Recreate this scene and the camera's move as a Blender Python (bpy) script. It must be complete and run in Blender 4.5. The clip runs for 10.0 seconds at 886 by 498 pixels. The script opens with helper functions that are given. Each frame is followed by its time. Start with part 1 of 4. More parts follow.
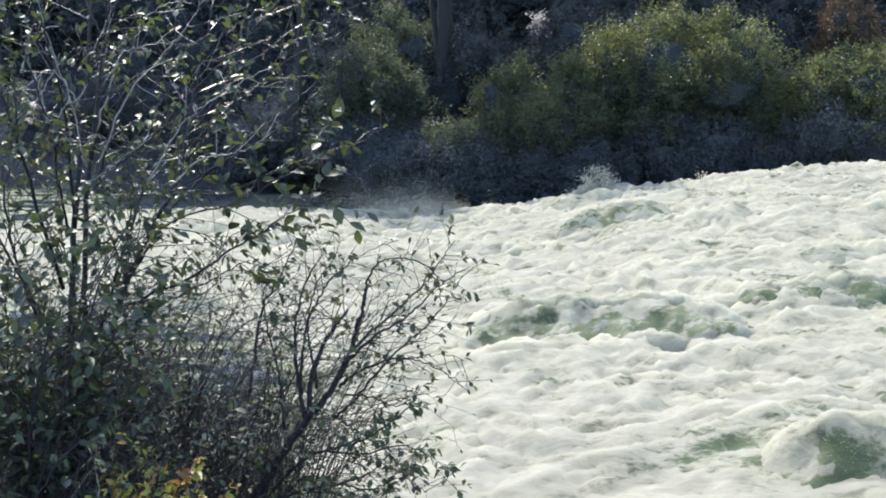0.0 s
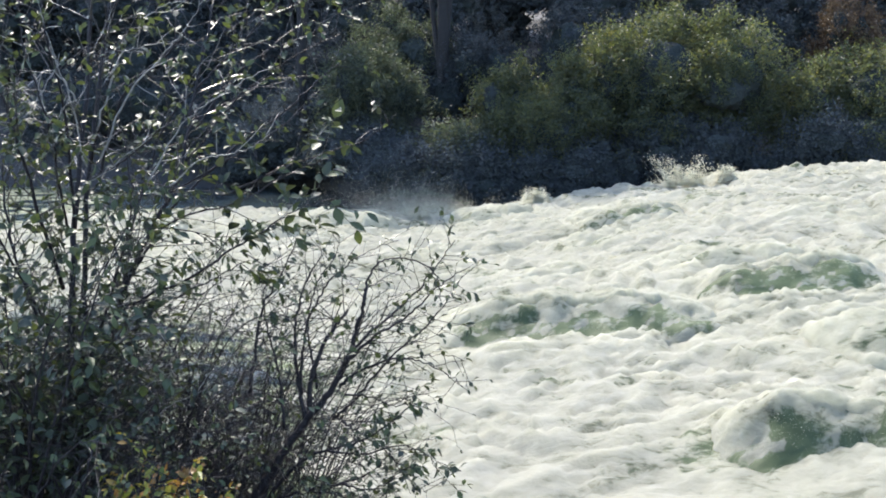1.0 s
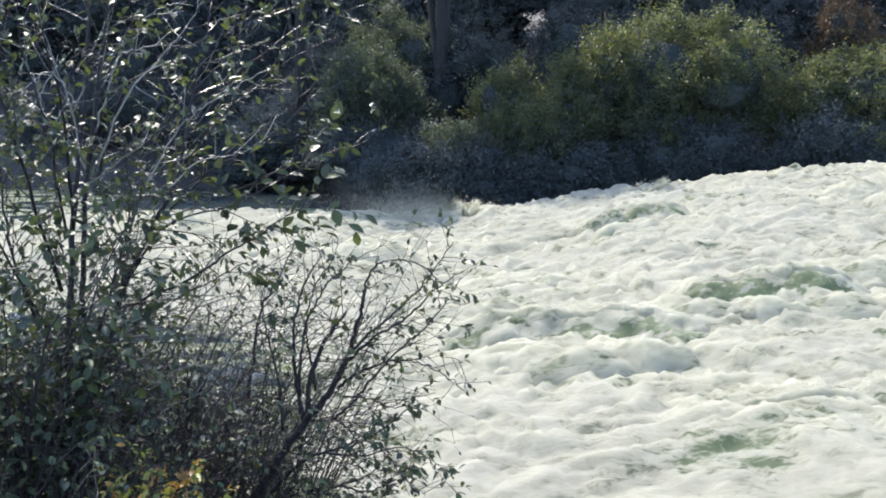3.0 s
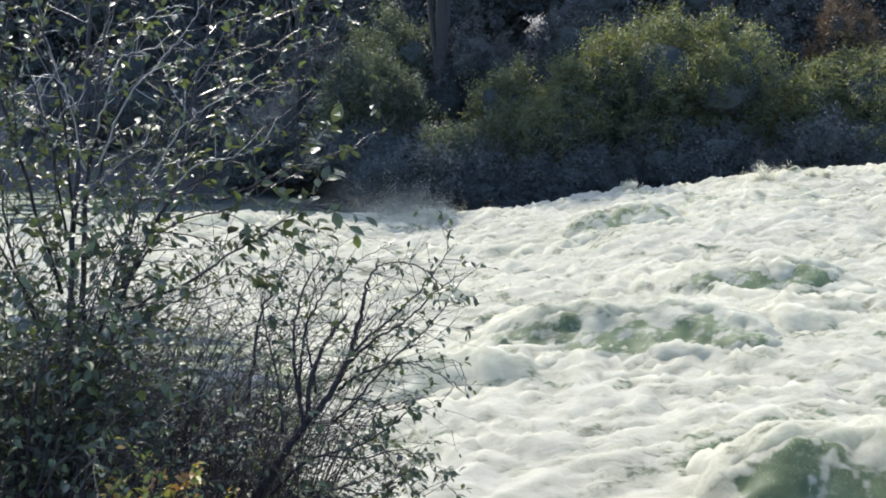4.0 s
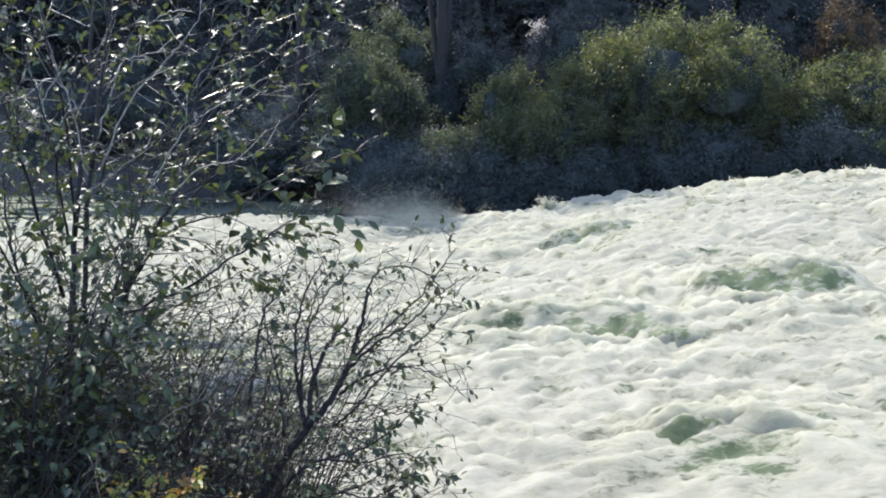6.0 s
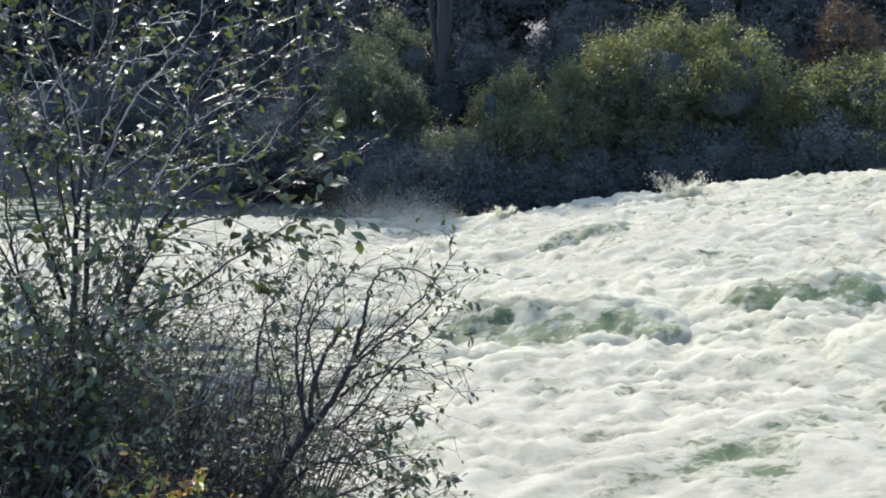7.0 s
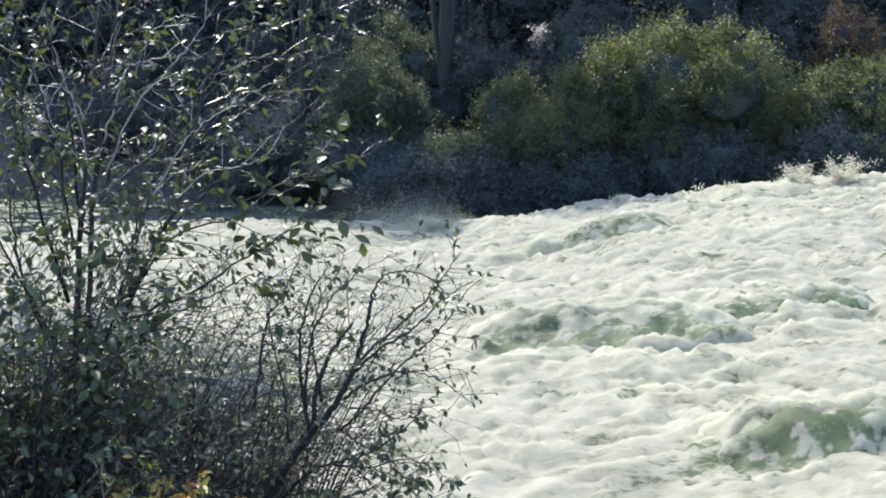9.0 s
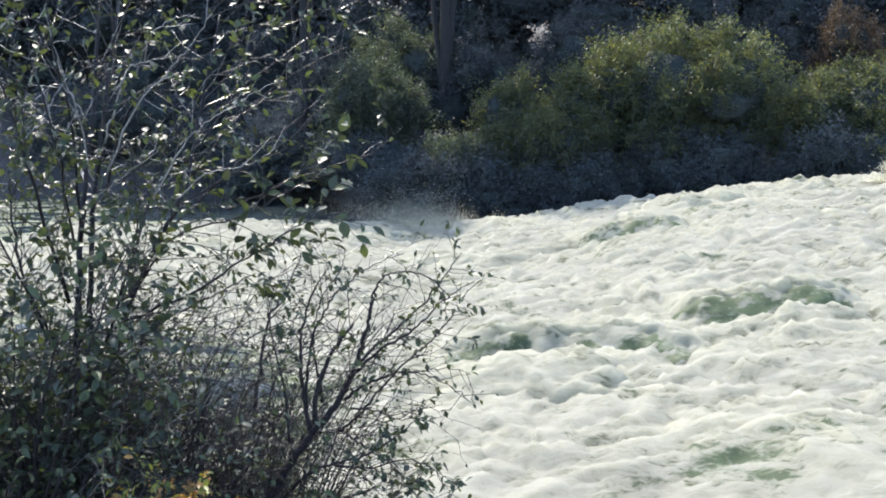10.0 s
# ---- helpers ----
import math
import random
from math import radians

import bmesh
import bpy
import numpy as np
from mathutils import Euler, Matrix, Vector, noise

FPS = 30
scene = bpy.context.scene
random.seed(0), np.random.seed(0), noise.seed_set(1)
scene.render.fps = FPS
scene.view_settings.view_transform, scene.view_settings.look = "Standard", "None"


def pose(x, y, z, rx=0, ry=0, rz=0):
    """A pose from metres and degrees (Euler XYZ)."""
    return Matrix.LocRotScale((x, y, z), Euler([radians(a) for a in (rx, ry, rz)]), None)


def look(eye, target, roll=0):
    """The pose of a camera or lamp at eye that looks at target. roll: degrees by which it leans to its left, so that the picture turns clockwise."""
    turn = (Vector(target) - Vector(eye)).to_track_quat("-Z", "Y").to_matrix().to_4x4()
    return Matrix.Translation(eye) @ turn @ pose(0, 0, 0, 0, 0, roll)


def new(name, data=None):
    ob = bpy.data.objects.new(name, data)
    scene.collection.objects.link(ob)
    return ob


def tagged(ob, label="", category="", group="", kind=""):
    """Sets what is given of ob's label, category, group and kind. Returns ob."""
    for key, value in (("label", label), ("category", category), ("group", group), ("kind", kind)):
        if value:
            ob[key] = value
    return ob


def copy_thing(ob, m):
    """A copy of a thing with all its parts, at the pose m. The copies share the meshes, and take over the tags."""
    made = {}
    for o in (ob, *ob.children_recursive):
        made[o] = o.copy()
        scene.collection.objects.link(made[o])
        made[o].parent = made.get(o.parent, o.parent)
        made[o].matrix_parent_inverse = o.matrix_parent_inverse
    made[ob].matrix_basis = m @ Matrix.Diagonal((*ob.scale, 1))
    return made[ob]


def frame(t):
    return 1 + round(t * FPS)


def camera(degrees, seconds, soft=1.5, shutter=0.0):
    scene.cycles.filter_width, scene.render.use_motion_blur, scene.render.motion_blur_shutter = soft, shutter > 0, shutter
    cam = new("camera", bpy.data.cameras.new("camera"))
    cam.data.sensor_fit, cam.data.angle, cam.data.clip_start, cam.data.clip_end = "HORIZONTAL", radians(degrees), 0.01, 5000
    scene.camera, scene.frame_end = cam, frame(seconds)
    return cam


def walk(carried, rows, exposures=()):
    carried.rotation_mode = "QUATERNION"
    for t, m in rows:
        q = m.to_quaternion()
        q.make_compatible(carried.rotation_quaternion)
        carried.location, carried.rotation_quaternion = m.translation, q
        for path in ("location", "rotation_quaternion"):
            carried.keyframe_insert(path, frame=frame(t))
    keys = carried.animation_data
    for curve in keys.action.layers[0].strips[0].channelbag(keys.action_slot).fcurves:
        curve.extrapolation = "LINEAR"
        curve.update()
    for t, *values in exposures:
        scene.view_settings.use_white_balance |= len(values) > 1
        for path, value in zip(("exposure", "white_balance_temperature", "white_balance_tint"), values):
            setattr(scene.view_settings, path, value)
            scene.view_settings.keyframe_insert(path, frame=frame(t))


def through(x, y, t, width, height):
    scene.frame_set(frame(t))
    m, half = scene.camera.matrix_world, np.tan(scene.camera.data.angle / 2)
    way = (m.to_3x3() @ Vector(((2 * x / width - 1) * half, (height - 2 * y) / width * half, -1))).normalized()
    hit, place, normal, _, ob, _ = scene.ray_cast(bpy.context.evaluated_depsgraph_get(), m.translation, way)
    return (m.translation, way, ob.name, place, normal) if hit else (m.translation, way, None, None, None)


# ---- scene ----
cam = camera(50, 10.0, soft=1.9, shutter=0.5)
EYE = (0.0, 0.0, 3.0)
# seconds, sideways and upward drift of the carried camera, pitch and yaw in degrees
SWAY = [(0.0, 0.0, 0.0, 0.0, 0.0), (1.0, 0.0, 0.0, 0.005, 0.0), (1.5, 0.001, 0.0, 0.01, -0.05),
        (2.5, 0.0, 0.003, 0.02, -0.10), (4.0, -0.002, 0.002, 0.22, -0.10), (4.5, -0.002, 0.002, 0.26, -0.10),
        (5.0, -0.001, 0.003, 0.31, -0.085), (5.5, -0.003, 0.003, 0.37, -0.06), (7.0, -0.008, 0.003, 0.56, -0.03),
        (7.5, -0.009, 0.003, 0.59, 0.0), (8.0, -0.010, 0.004, 0.63, 0.03), (8.5, -0.012, 0.005, 0.66, 0.06),
        (9.0, -0.014, 0.006, 0.70, 0.09), (9.5, -0.015, 0.006, 0.71, 0.10), (10.0, -0.015, 0.006, 0.73, 0.12)]
walk(cam, [(t, pose(EYE[0] + dx, EYE[1], EYE[2] + dz, 81 + p, 0, w)) for t, dx, dz, p, w in SWAY],
     exposures=[(0.0, 2.34, 6540, 13), (5.5, 2.34, 6540, 13), (10.0, 2.34, 6540, 13)])

# ---- light: sun above and behind the far bank, blue sky ----
SUN_AZ, SUN_EL = radians(-22), radians(50)      # azimuth from +y towards +x
to_sun = Vector((math.sin(SUN_AZ) * math.cos(SUN_EL), math.cos(SUN_AZ) * math.cos(SUN_EL), math.sin(SUN_EL)))
world = bpy.data.worlds.new("world")
scene.world = world
world.use_nodes = True
wn = world.node_tree.nodes
sky = wn.new("ShaderNodeTexSky")
sky.sky_type = "NISHITA"
sky.sun_disc = False
sky.sun_elevation = SUN_EL
sky.sun_rotation = SUN_AZ
wn["Background"].inputs["Strength"].default_value = 0.15
world.node_tree.links.new(sky.outputs["Color"], wn["Background"].inputs["Color"])
sun = new("sun", bpy.data.lights.new("sun", "SUN"))
sun.data.energy, sun.data.angle, sun.data.color = 2.4, radians(0.55), (1.0, 0.95, 0.84)
sun.matrix_world = look(to_sun * 100, (0, 0, 0))


# ---- materials ----
def material(name):
    m = bpy.data.materials.new(name)
    m.use_nodes = True
    n, l = m.node_tree.nodes, m.node_tree.links
    return m, n, l, n["Principled BSDF"]


def ramp(n, stops):
    r = n.new("ShaderNodeValToRGB")
    e = r.color_ramp.elements
    while len(e) < len(stops):
        e.new(0.5)
    for k, (p, c) in zip(e, stops):
        k.position, k.color = p, (*c, 1)
    return r


def noise_tex(n, l, scale, detail=4, coord="Object", rough=0.55):
    c = n.new("ShaderNodeTexCoord")
    t = n.new("ShaderNodeTexNoise")
    t.inputs["Scale"].default_value, t.inputs["Detail"].default_value = scale, detail
    t.inputs["Roughness"].default_value = rough
    l.new(c.outputs[coord], t.inputs["Vector"])
    return t


def maths(n, l, op, a, b):
    k = n.new("ShaderNodeMath")
    k.operation = op
    for i, v in enumerate((a, b)):
        if isinstance(v, (int, float)):
            k.inputs[i].default_value = v
        else:
            l.new(v, k.inputs[i])
    return k.outputs[0]


def leaf_material(name, stops, through=0.35, rough=0.42, island=True, glow=(1.45, 1.38, 0.6, 1), gloss=0.25):
    """Leaf: glossy face, light shining through, colour varying leaf by leaf."""
    m, n, l, b = material(name)
    if island:
        pick = n.new("ShaderNodeNewGeometry").outputs["Random Per Island"]
    else:
        pick = n.new("ShaderNodeObjectInfo").outputs["Random"]
    big = noise_tex(n, l, 0.9, 3)
    v = maths(n, l, "ADD", maths(n, l, "MULTIPLY", pick, 0.6), maths(n, l, "MULTIPLY", big.outputs["Fac"], 0.4))
    r = ramp(n, stops)
    l.new(v, r.inputs[0])
    l.new(r.outputs[0], b.inputs["Base Color"])
    b.inputs["Roughness"].default_value = rough
    tr = n.new("ShaderNodeBsdfTranslucent")
    gain = n.new("ShaderNodeMix")
    gain.data_type, gain.blend_type = "RGBA", "MULTIPLY"
    gain.inputs[0].default_value = 1.0
    l.new(r.outputs[0], gain.inputs[6])
    gain.inputs[7].default_value = glow
    b.inputs["Specular IOR Level"].default_value = gloss
    l.new(gain.outputs[2], tr.inputs["Color"])
    mix = n.new("ShaderNodeMixShader")
    mix.inputs[0].default_value = through
    l.new(b.outputs[0], mix.inputs[1])
    l.new(tr.outputs[0], mix.inputs[2])
    l.new(mix.outputs[0], n["Material Output"].inputs["Surface"])
    return m


def bark_material(name, dark, light, scale=30, rough=0.6, gloss=0.5):
    m, n, l, b = material(name)
    t = noise_tex(n, l, scale, 5)
    u = noise_tex(n, l, scale * 0.12, 2)
    r = ramp(n, [(0.3, dark), (0.7, light)])
    l.new(maths(n, l, "ADD", maths(n, l, "MULTIPLY", t.outputs["Fac"], 0.6), maths(n, l, "MULTIPLY", u.outputs["Fac"], 0.4)), r.inputs[0])
    l.new(r.outputs[0], b.inputs["Base Color"])
    b.inputs["Roughness"].default_value = rough
    b.inputs["Specular IOR Level"].default_value = gloss
    bump = n.new("ShaderNodeBump")
    bump.inputs["Strength"].default_value, bump.inputs["Distance"].default_value = 0.4, 0.004
    l.new(t.outputs["Fac"], bump.inputs["Height"])
    l.new(bump.outputs[0], b.inputs["Normal"])
    return m


def ground_material():
    m, n, l, b = material("shaded_earth_and_litter")
    t, u = noise_tex(n, l, 9, 6), noise_tex(n, l, 0.7, 3)
    # shade below the shrubs is put into this near-black earth colour
    r = ramp(n, [(0.3, (0.010, 0.010, 0.012)), (0.55, (0.018, 0.018, 0.018)), (0.8, (0.024, 0.028, 0.020))])
    l.new(maths(n, l, "ADD", maths(n, l, "MULTIPLY", t.outputs["Fac"], 0.6), maths(n, l, "MULTIPLY", u.outputs["Fac"], 0.4)), r.inputs[0])
    l.new(r.outputs[0], b.inputs["Base Color"])
    b.inputs["Roughness"].default_value = 0.9
    bump = n.new("ShaderNodeBump")
    bump.inputs["Strength"].default_value, bump.inputs["Distance"].default_value = 0.8, 0.05
    l.new(t.outputs["Fac"], bump.inputs["Height"])
    l.new(bump.outputs[0], b.inputs["Normal"])
    return m


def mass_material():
    """Solid inner lump of a bush; shade between leaves is put into its colour."""
    m, n, l, b = material("inner_shade")
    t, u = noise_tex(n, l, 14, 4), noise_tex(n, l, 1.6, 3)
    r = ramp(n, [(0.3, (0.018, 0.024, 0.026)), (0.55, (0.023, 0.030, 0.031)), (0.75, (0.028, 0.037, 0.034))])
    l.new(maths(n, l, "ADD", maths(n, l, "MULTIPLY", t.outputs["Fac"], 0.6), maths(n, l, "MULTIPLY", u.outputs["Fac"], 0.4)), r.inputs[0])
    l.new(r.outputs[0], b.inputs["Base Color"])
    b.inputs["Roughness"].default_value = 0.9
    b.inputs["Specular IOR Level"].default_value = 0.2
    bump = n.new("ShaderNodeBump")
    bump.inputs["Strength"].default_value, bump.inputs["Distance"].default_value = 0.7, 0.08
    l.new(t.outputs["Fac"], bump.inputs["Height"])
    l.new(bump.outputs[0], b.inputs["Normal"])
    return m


def water_material():
    """Green glossy water under white foam; the mesh's 'foam' tells where it has been whipped up."""
    m, n, l, b = material("white_water")
    att = n.new("ShaderNodeAttribute")
    att.attribute_name = "foam"
    co = n.new("ShaderNodeTexCoord")
    flow = n.new("ShaderNodeMapping")
    flow.inputs["Scale"].default_value = (0.6, 1.0, 1.0)
    l.new(co.outputs["Object"], flow.inputs["Vector"])

    def churn(scale, detail, rough, warp):
        t = n.new("ShaderNodeTexNoise")
        t.inputs["Scale"].default_value, t.inputs["Detail"].default_value = scale, detail
        t.inputs["Roughness"].default_value, t.inputs["Distortion"].default_value = rough, warp
        l.new(flow.outputs[0], t.inputs["Vector"])
        return t.outputs["Fac"]
    fine, mid, wide = churn(9.0, 6, 0.65, 0.6), churn(2.4, 5, 0.6, 0.8), churn(0.55, 3, 0.5, 0.3)
    v = maths(n, l, "ADD", att.outputs["Fac"], maths(n, l, "MULTIPLY", maths(n, l, "SUBTRACT", fine, 0.5), 2.0))
    v = maths(n, l, "ADD", v, maths(n, l, "MULTIPLY", maths(n, l, "SUBTRACT", mid, 0.5), 2.2))
    cover = n.new("ShaderNodeMapRange")
    cover.interpolation_type = "SMOOTHSTEP"
    cover.inputs["From Min"].default_value, cover.inputs["From Max"].default_value = 0.10, 0.72
    l.new(v, cover.inputs["Value"])
    deep = ramp(n, [(0.35, (0.034, 0.048, 0.025)), (0.65, (0.076, 0.096, 0.051))])
    l.new(mid, deep.inputs[0])
    calm = n.new("ShaderNodeMapRange")
    calm.inputs["From Min"].default_value, calm.inputs["From Max"].default_value = -0.1, -0.6
    l.new(att.outputs["Fac"], calm.inputs["Value"])
    body = n.new("ShaderNodeMix")
    body.data_type = "RGBA"
    l.new(calm.outputs[0], body.inputs[0])
    l.new(deep.outputs[0], body.inputs[6])
    body.inputs[7].default_value = (0.020, 0.030, 0.036, 1)
    l.new(body.outputs[2], b.inputs["Base Color"])
    gloss = n.new("ShaderNodeMapRange")
    gloss.inputs["To Min"].default_value, gloss.inputs["To Max"].default_value = 0.6, 0.05
    l.new(calm.outputs[0], gloss.inputs["Value"])
    l.new(gloss.outputs[0], b.inputs["Roughness"])
    b.inputs["Specular IOR Level"].default_value = 0.14
    b.inputs["IOR"].default_value = 1.33
    foam = n.new("ShaderNodeBsdfPrincipled")
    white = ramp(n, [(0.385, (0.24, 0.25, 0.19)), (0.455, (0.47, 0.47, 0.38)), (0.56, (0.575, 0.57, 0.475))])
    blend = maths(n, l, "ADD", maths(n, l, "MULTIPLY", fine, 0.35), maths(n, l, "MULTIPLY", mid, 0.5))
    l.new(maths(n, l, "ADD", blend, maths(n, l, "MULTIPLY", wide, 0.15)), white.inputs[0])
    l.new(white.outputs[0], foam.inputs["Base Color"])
    foam.inputs["Roughness"].default_value = 0.8
    foam.inputs["Specular IOR Level"].default_value = 0.25
    foam.inputs["Subsurface Weight"].default_value = 0.6
    foam.inputs["Subsurface Radius"].default_value = (1.0, 1.0, 0.9)
    foam.inputs["Subsurface Scale"].default_value = 0.16
    bump = n.new("ShaderNodeBump")
    bump.inputs["Strength"].default_value, bump.inputs["Distance"].default_value = 0.4, 0.09
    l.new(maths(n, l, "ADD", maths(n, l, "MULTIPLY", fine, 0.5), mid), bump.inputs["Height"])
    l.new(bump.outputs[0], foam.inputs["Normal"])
    wb = n.new("ShaderNodeBump")
    wb.inputs["Strength"].default_value, wb.inputs["Distance"].default_value = 0.35, 0.05
    l.new(mid, wb.inputs["Height"])
    l.new(wb.outputs[0], b.inputs["Normal"])
    glow = n.new("ShaderNodeBsdfTranslucent")
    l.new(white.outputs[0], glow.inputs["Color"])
    l.new(bump.outputs[0], glow.inputs["Normal"])
    airy = n.new("ShaderNodeMixShader")
    airy.inputs[0].default_value = 0.72
    l.new(foam.outputs[0], airy.inputs[1])
    l.new(glow.outputs[0], airy.inputs[2])
    mix = n.new("ShaderNodeMixShader")
    l.new(cover.outputs[0], mix.inputs[0])
    l.new(b.outputs[0], mix.inputs[1])
    l.new(airy.outputs[0], mix.inputs[2])
    l.new(mix.outputs[0], n["Material Output"].inputs["Surface"])
    return m


GREEN_LEAF = [(0.15, (0.028, 0.036, 0.034)), (0.5, (0.040, 0.054, 0.036)), (0.85, (0.066, 0.086, 0.038))]
M_NEAR_LEAF = leaf_material("alder_leaf", GREEN_LEAF, 0.25, 0.45, gloss=0.2)
M_LEAF_PIECE = leaf_material("alder_leaf_single", GREEN_LEAF, 0.25, 0.45, island=False, gloss=0.2)
M_YELLOW = leaf_material("autumn_leaf", [(0.25, (0.10, 0.13, 0.03)), (0.5, (0.20, 0.19, 0.04)), (0.75, (0.24, 0.12, 0.04))], 0.35)
M_ORANGE = leaf_material("orange_leaf", [(0.25, (0.12, 0.10, 0.035)), (0.5, (0.19, 0.12, 0.04)), (0.75, (0.20, 0.085, 0.035))], 0.35)
M_WILLOW = leaf_material("willow_leaf", [(0.2, (0.033, 0.045, 0.042)), (0.5, (0.044, 0.059, 0.046)), (0.85, (0.072, 0.078, 0.046))], 0.45, 0.5, glow=(2.5, 2.3, 0.8, 1))
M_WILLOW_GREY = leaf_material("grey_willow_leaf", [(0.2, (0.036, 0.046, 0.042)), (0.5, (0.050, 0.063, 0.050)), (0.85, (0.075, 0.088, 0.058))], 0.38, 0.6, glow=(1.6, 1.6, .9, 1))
# blue shade and haze of the far bank are put into this leaf colour
M_SHADE_LEAF = leaf_material("shade_blue_leaf", [(0.2, (0.046, 0.056, 0.068)), (0.5, (0.051, 0.062, 0.070)), (0.85, (0.058, 0.072, 0.070))], 0.35, 0.95, glow=(.85, .9, 1.0, 1))
# darker copy for the back rows, deep shade put into its colour
M_DEEP_SHADE_LEAF = leaf_material("deep_shade_leaf", [(0.2, (0.034, 0.041, 0.050)), (0.5, (0.038, 0.046, 0.053)), (0.85, (0.044, 0.054, 0.055))], 0.25, 0.95, glow=(.9, .95, 1.0, 1))
M_RED_LEAF = leaf_material("russet_leaf", [(0.2, (0.05, 0.042, 0.035)), (0.5, (0.075, 0.05, 0.036)), (0.85, (0.11, 0.07, 0.045))], 0.25, 0.6)
M_BARK = bark_material("alder_bark", (0.008, 0.007, 0.009), (0.026, 0.023, 0.026), 40, 0.5, 0.15)
M_TWIG = bark_material("twig_bark", (0.007, 0.007, 0.009), (0.025, 0.023, 0.025), 60, 0.34, 0.25)
# sunlight and glints on thin branches are put into this pale bark
M_SUN_GLINT = bark_material("sun_glint_bark", (0.07, 0.068, 0.066), (0.27, 0.26, 0.24), 50, 0.42)
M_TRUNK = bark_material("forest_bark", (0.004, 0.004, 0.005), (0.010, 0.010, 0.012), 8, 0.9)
M_MASS = mass_material()
M_GROUND = ground_material()
M_WATER = water_material()


# ---- shape helpers ----
def hash2(ix, iy, seed):
    h = (ix * 374761393 + iy * 668265263 + seed * 974634541) & 0x7FFFFFFF
    h = ((h ^ (h >> 13)) * 1274126177) & 0x7FFFFFFF
    return (h ^ (h >> 16)) & 0xFFFF


def perlin(x, y, seed=0):
    """Gradient noise on arrays, about -1 to 1."""
    ix, iy = np.floor(x).astype(np.int64), np.floor(y).astype(np.int64)
    fx, fy = x - ix, y - iy

    def corner(dx, dy):
        a = hash2(ix + dx, iy + dy, seed) * (2 * math.pi / 65536)
        return np.cos(a) * (fx - dx) + np.sin(a) * (fy - dy)
    u, v = fx * fx * fx * (fx * (fx * 6 - 15) + 10), fy * fy * fy * (fy * (fy * 6 - 15) + 10)
    top = corner(0, 0) * (1 - u) + corner(1, 0) * u
    low = corner(0, 1) * (1 - u) + corner(1, 1) * u
    return (top * (1 - v) + low * v) * 1.5


def fbm(x, y, seed=0, octaves=4, gain=0.5):
    total, a, f = 0, 1.0, 1.0
    for k in range(octaves):
        total = total + a * perlin(x * f + 17.3 * k, y * f - 9.1 * k, seed + k)
        a, f = a * gain, f * 2.03
    return total


def billow(x, y, seed=0, octaves=4, gain=0.55):
    total, a, f = 0, 1.0, 1.0
    for k in range(octaves):
        total = total + a * (0.42 - np.abs(perlin(x * f + 5.7 * k, y * f + 3.9 * k, seed + k)))
        a, f = a * gain, f * 2.1
    return total


def puff(x, y, seed=0, octaves=3, gain=0.5):
    """Rounded heaps with creases between them."""
    total, a, f = 0, 1.0, 1.0
    for k in range(octaves):
        total = total + a * (np.abs(perlin(x * f + 2.7 * k, y * f + 8.9 * k, seed + k)) - 0.3)
        a, f = a * gain, f * 2.1
    return total


def smooth(a, b, x):
    t = np.clip((x - a) / (b - a), 0, 1)
    return t * t * (3 - 2 * t)


def mesh_object(name, verts, faces, mat, parent=None, label="", shade=True):
    me = bpy.data.meshes.new(name)
    me.from_pydata([tuple(v) for v in verts] if not isinstance(verts, np.ndarray) else verts.tolist(), [],
                   faces if not isinstance(faces, np.ndarray) else faces.tolist())
    me.materials.append(mat)
    if shade:
        me.polygons.foreach_set("use_smooth", [True] * len(me.polygons))
    me.update()
    ob = new(name, me)
    if parent:
        ob.parent = parent
    if label:
        tagged(ob, label)
    return ob


def sheet(name, xs, ys, z, mat, foam=None):
    nx, ny = len(xs), len(ys)
    gx, gy = np.meshgrid(xs, ys)
    v = np.stack([gx.ravel(), gy.ravel(), z.ravel()], 1)
    i = np.arange(nx * ny).reshape(ny, nx)
    f = np.stack([i[:-1, :-1].ravel(), i[:-1, 1:].ravel(), i[1:, 1:].ravel(), i[1:, :-1].ravel()], 1)
    ob = mesh_object(name, v, f, mat)
    if foam is not None:
        a = ob.data.attributes.new("foam", "FLOAT", "POINT")
        a.data.foreach_set("value", foam.ravel().astype(np.float32))
    return ob


class Tubes:
    """Gathers tapering round rods into one mesh."""
    def __init__(self):
        self.v, self.f = [], []

    def add(self, pts, r0, r1, sides=5, taper=1.0):
        n = len(pts)
        first = len(self.v)
        side = Vector((0.3, 0.9, 0.2))
        for k, p in enumerate(pts):
            d = (pts[min(k + 1, n - 1)] - pts[max(k - 1, 0)]).normalized()
            a = d.cross(side)
            a = a.normalized() if a.length > 1e-4 else Vector((1, 0, 0))
            b = d.cross(a)
            r = r0 + (r1 - r0) * (k / (n - 1)) ** taper
            for s in range(sides):
                w = 2 * math.pi * s / sides
                self.v.append(p + a * (r * math.cos(w)) + b * (r * math.sin(w)))
        for k in range(n - 1):
            for s in range(sides):
                q = first + k * sides
                self.f.append((q + s, q + (s + 1) % sides, q + sides + (s + 1) % sides, q + sides + s))
        self.f.append(tuple(first + s for s in range(sides))[::-1])
        self.f.append(tuple(first + (n - 1) * sides + s for s in range(sides)))

    def make(self, name, mat, parent, label=""):
        return mesh_object(name, self.v, self.f, mat, parent, label)


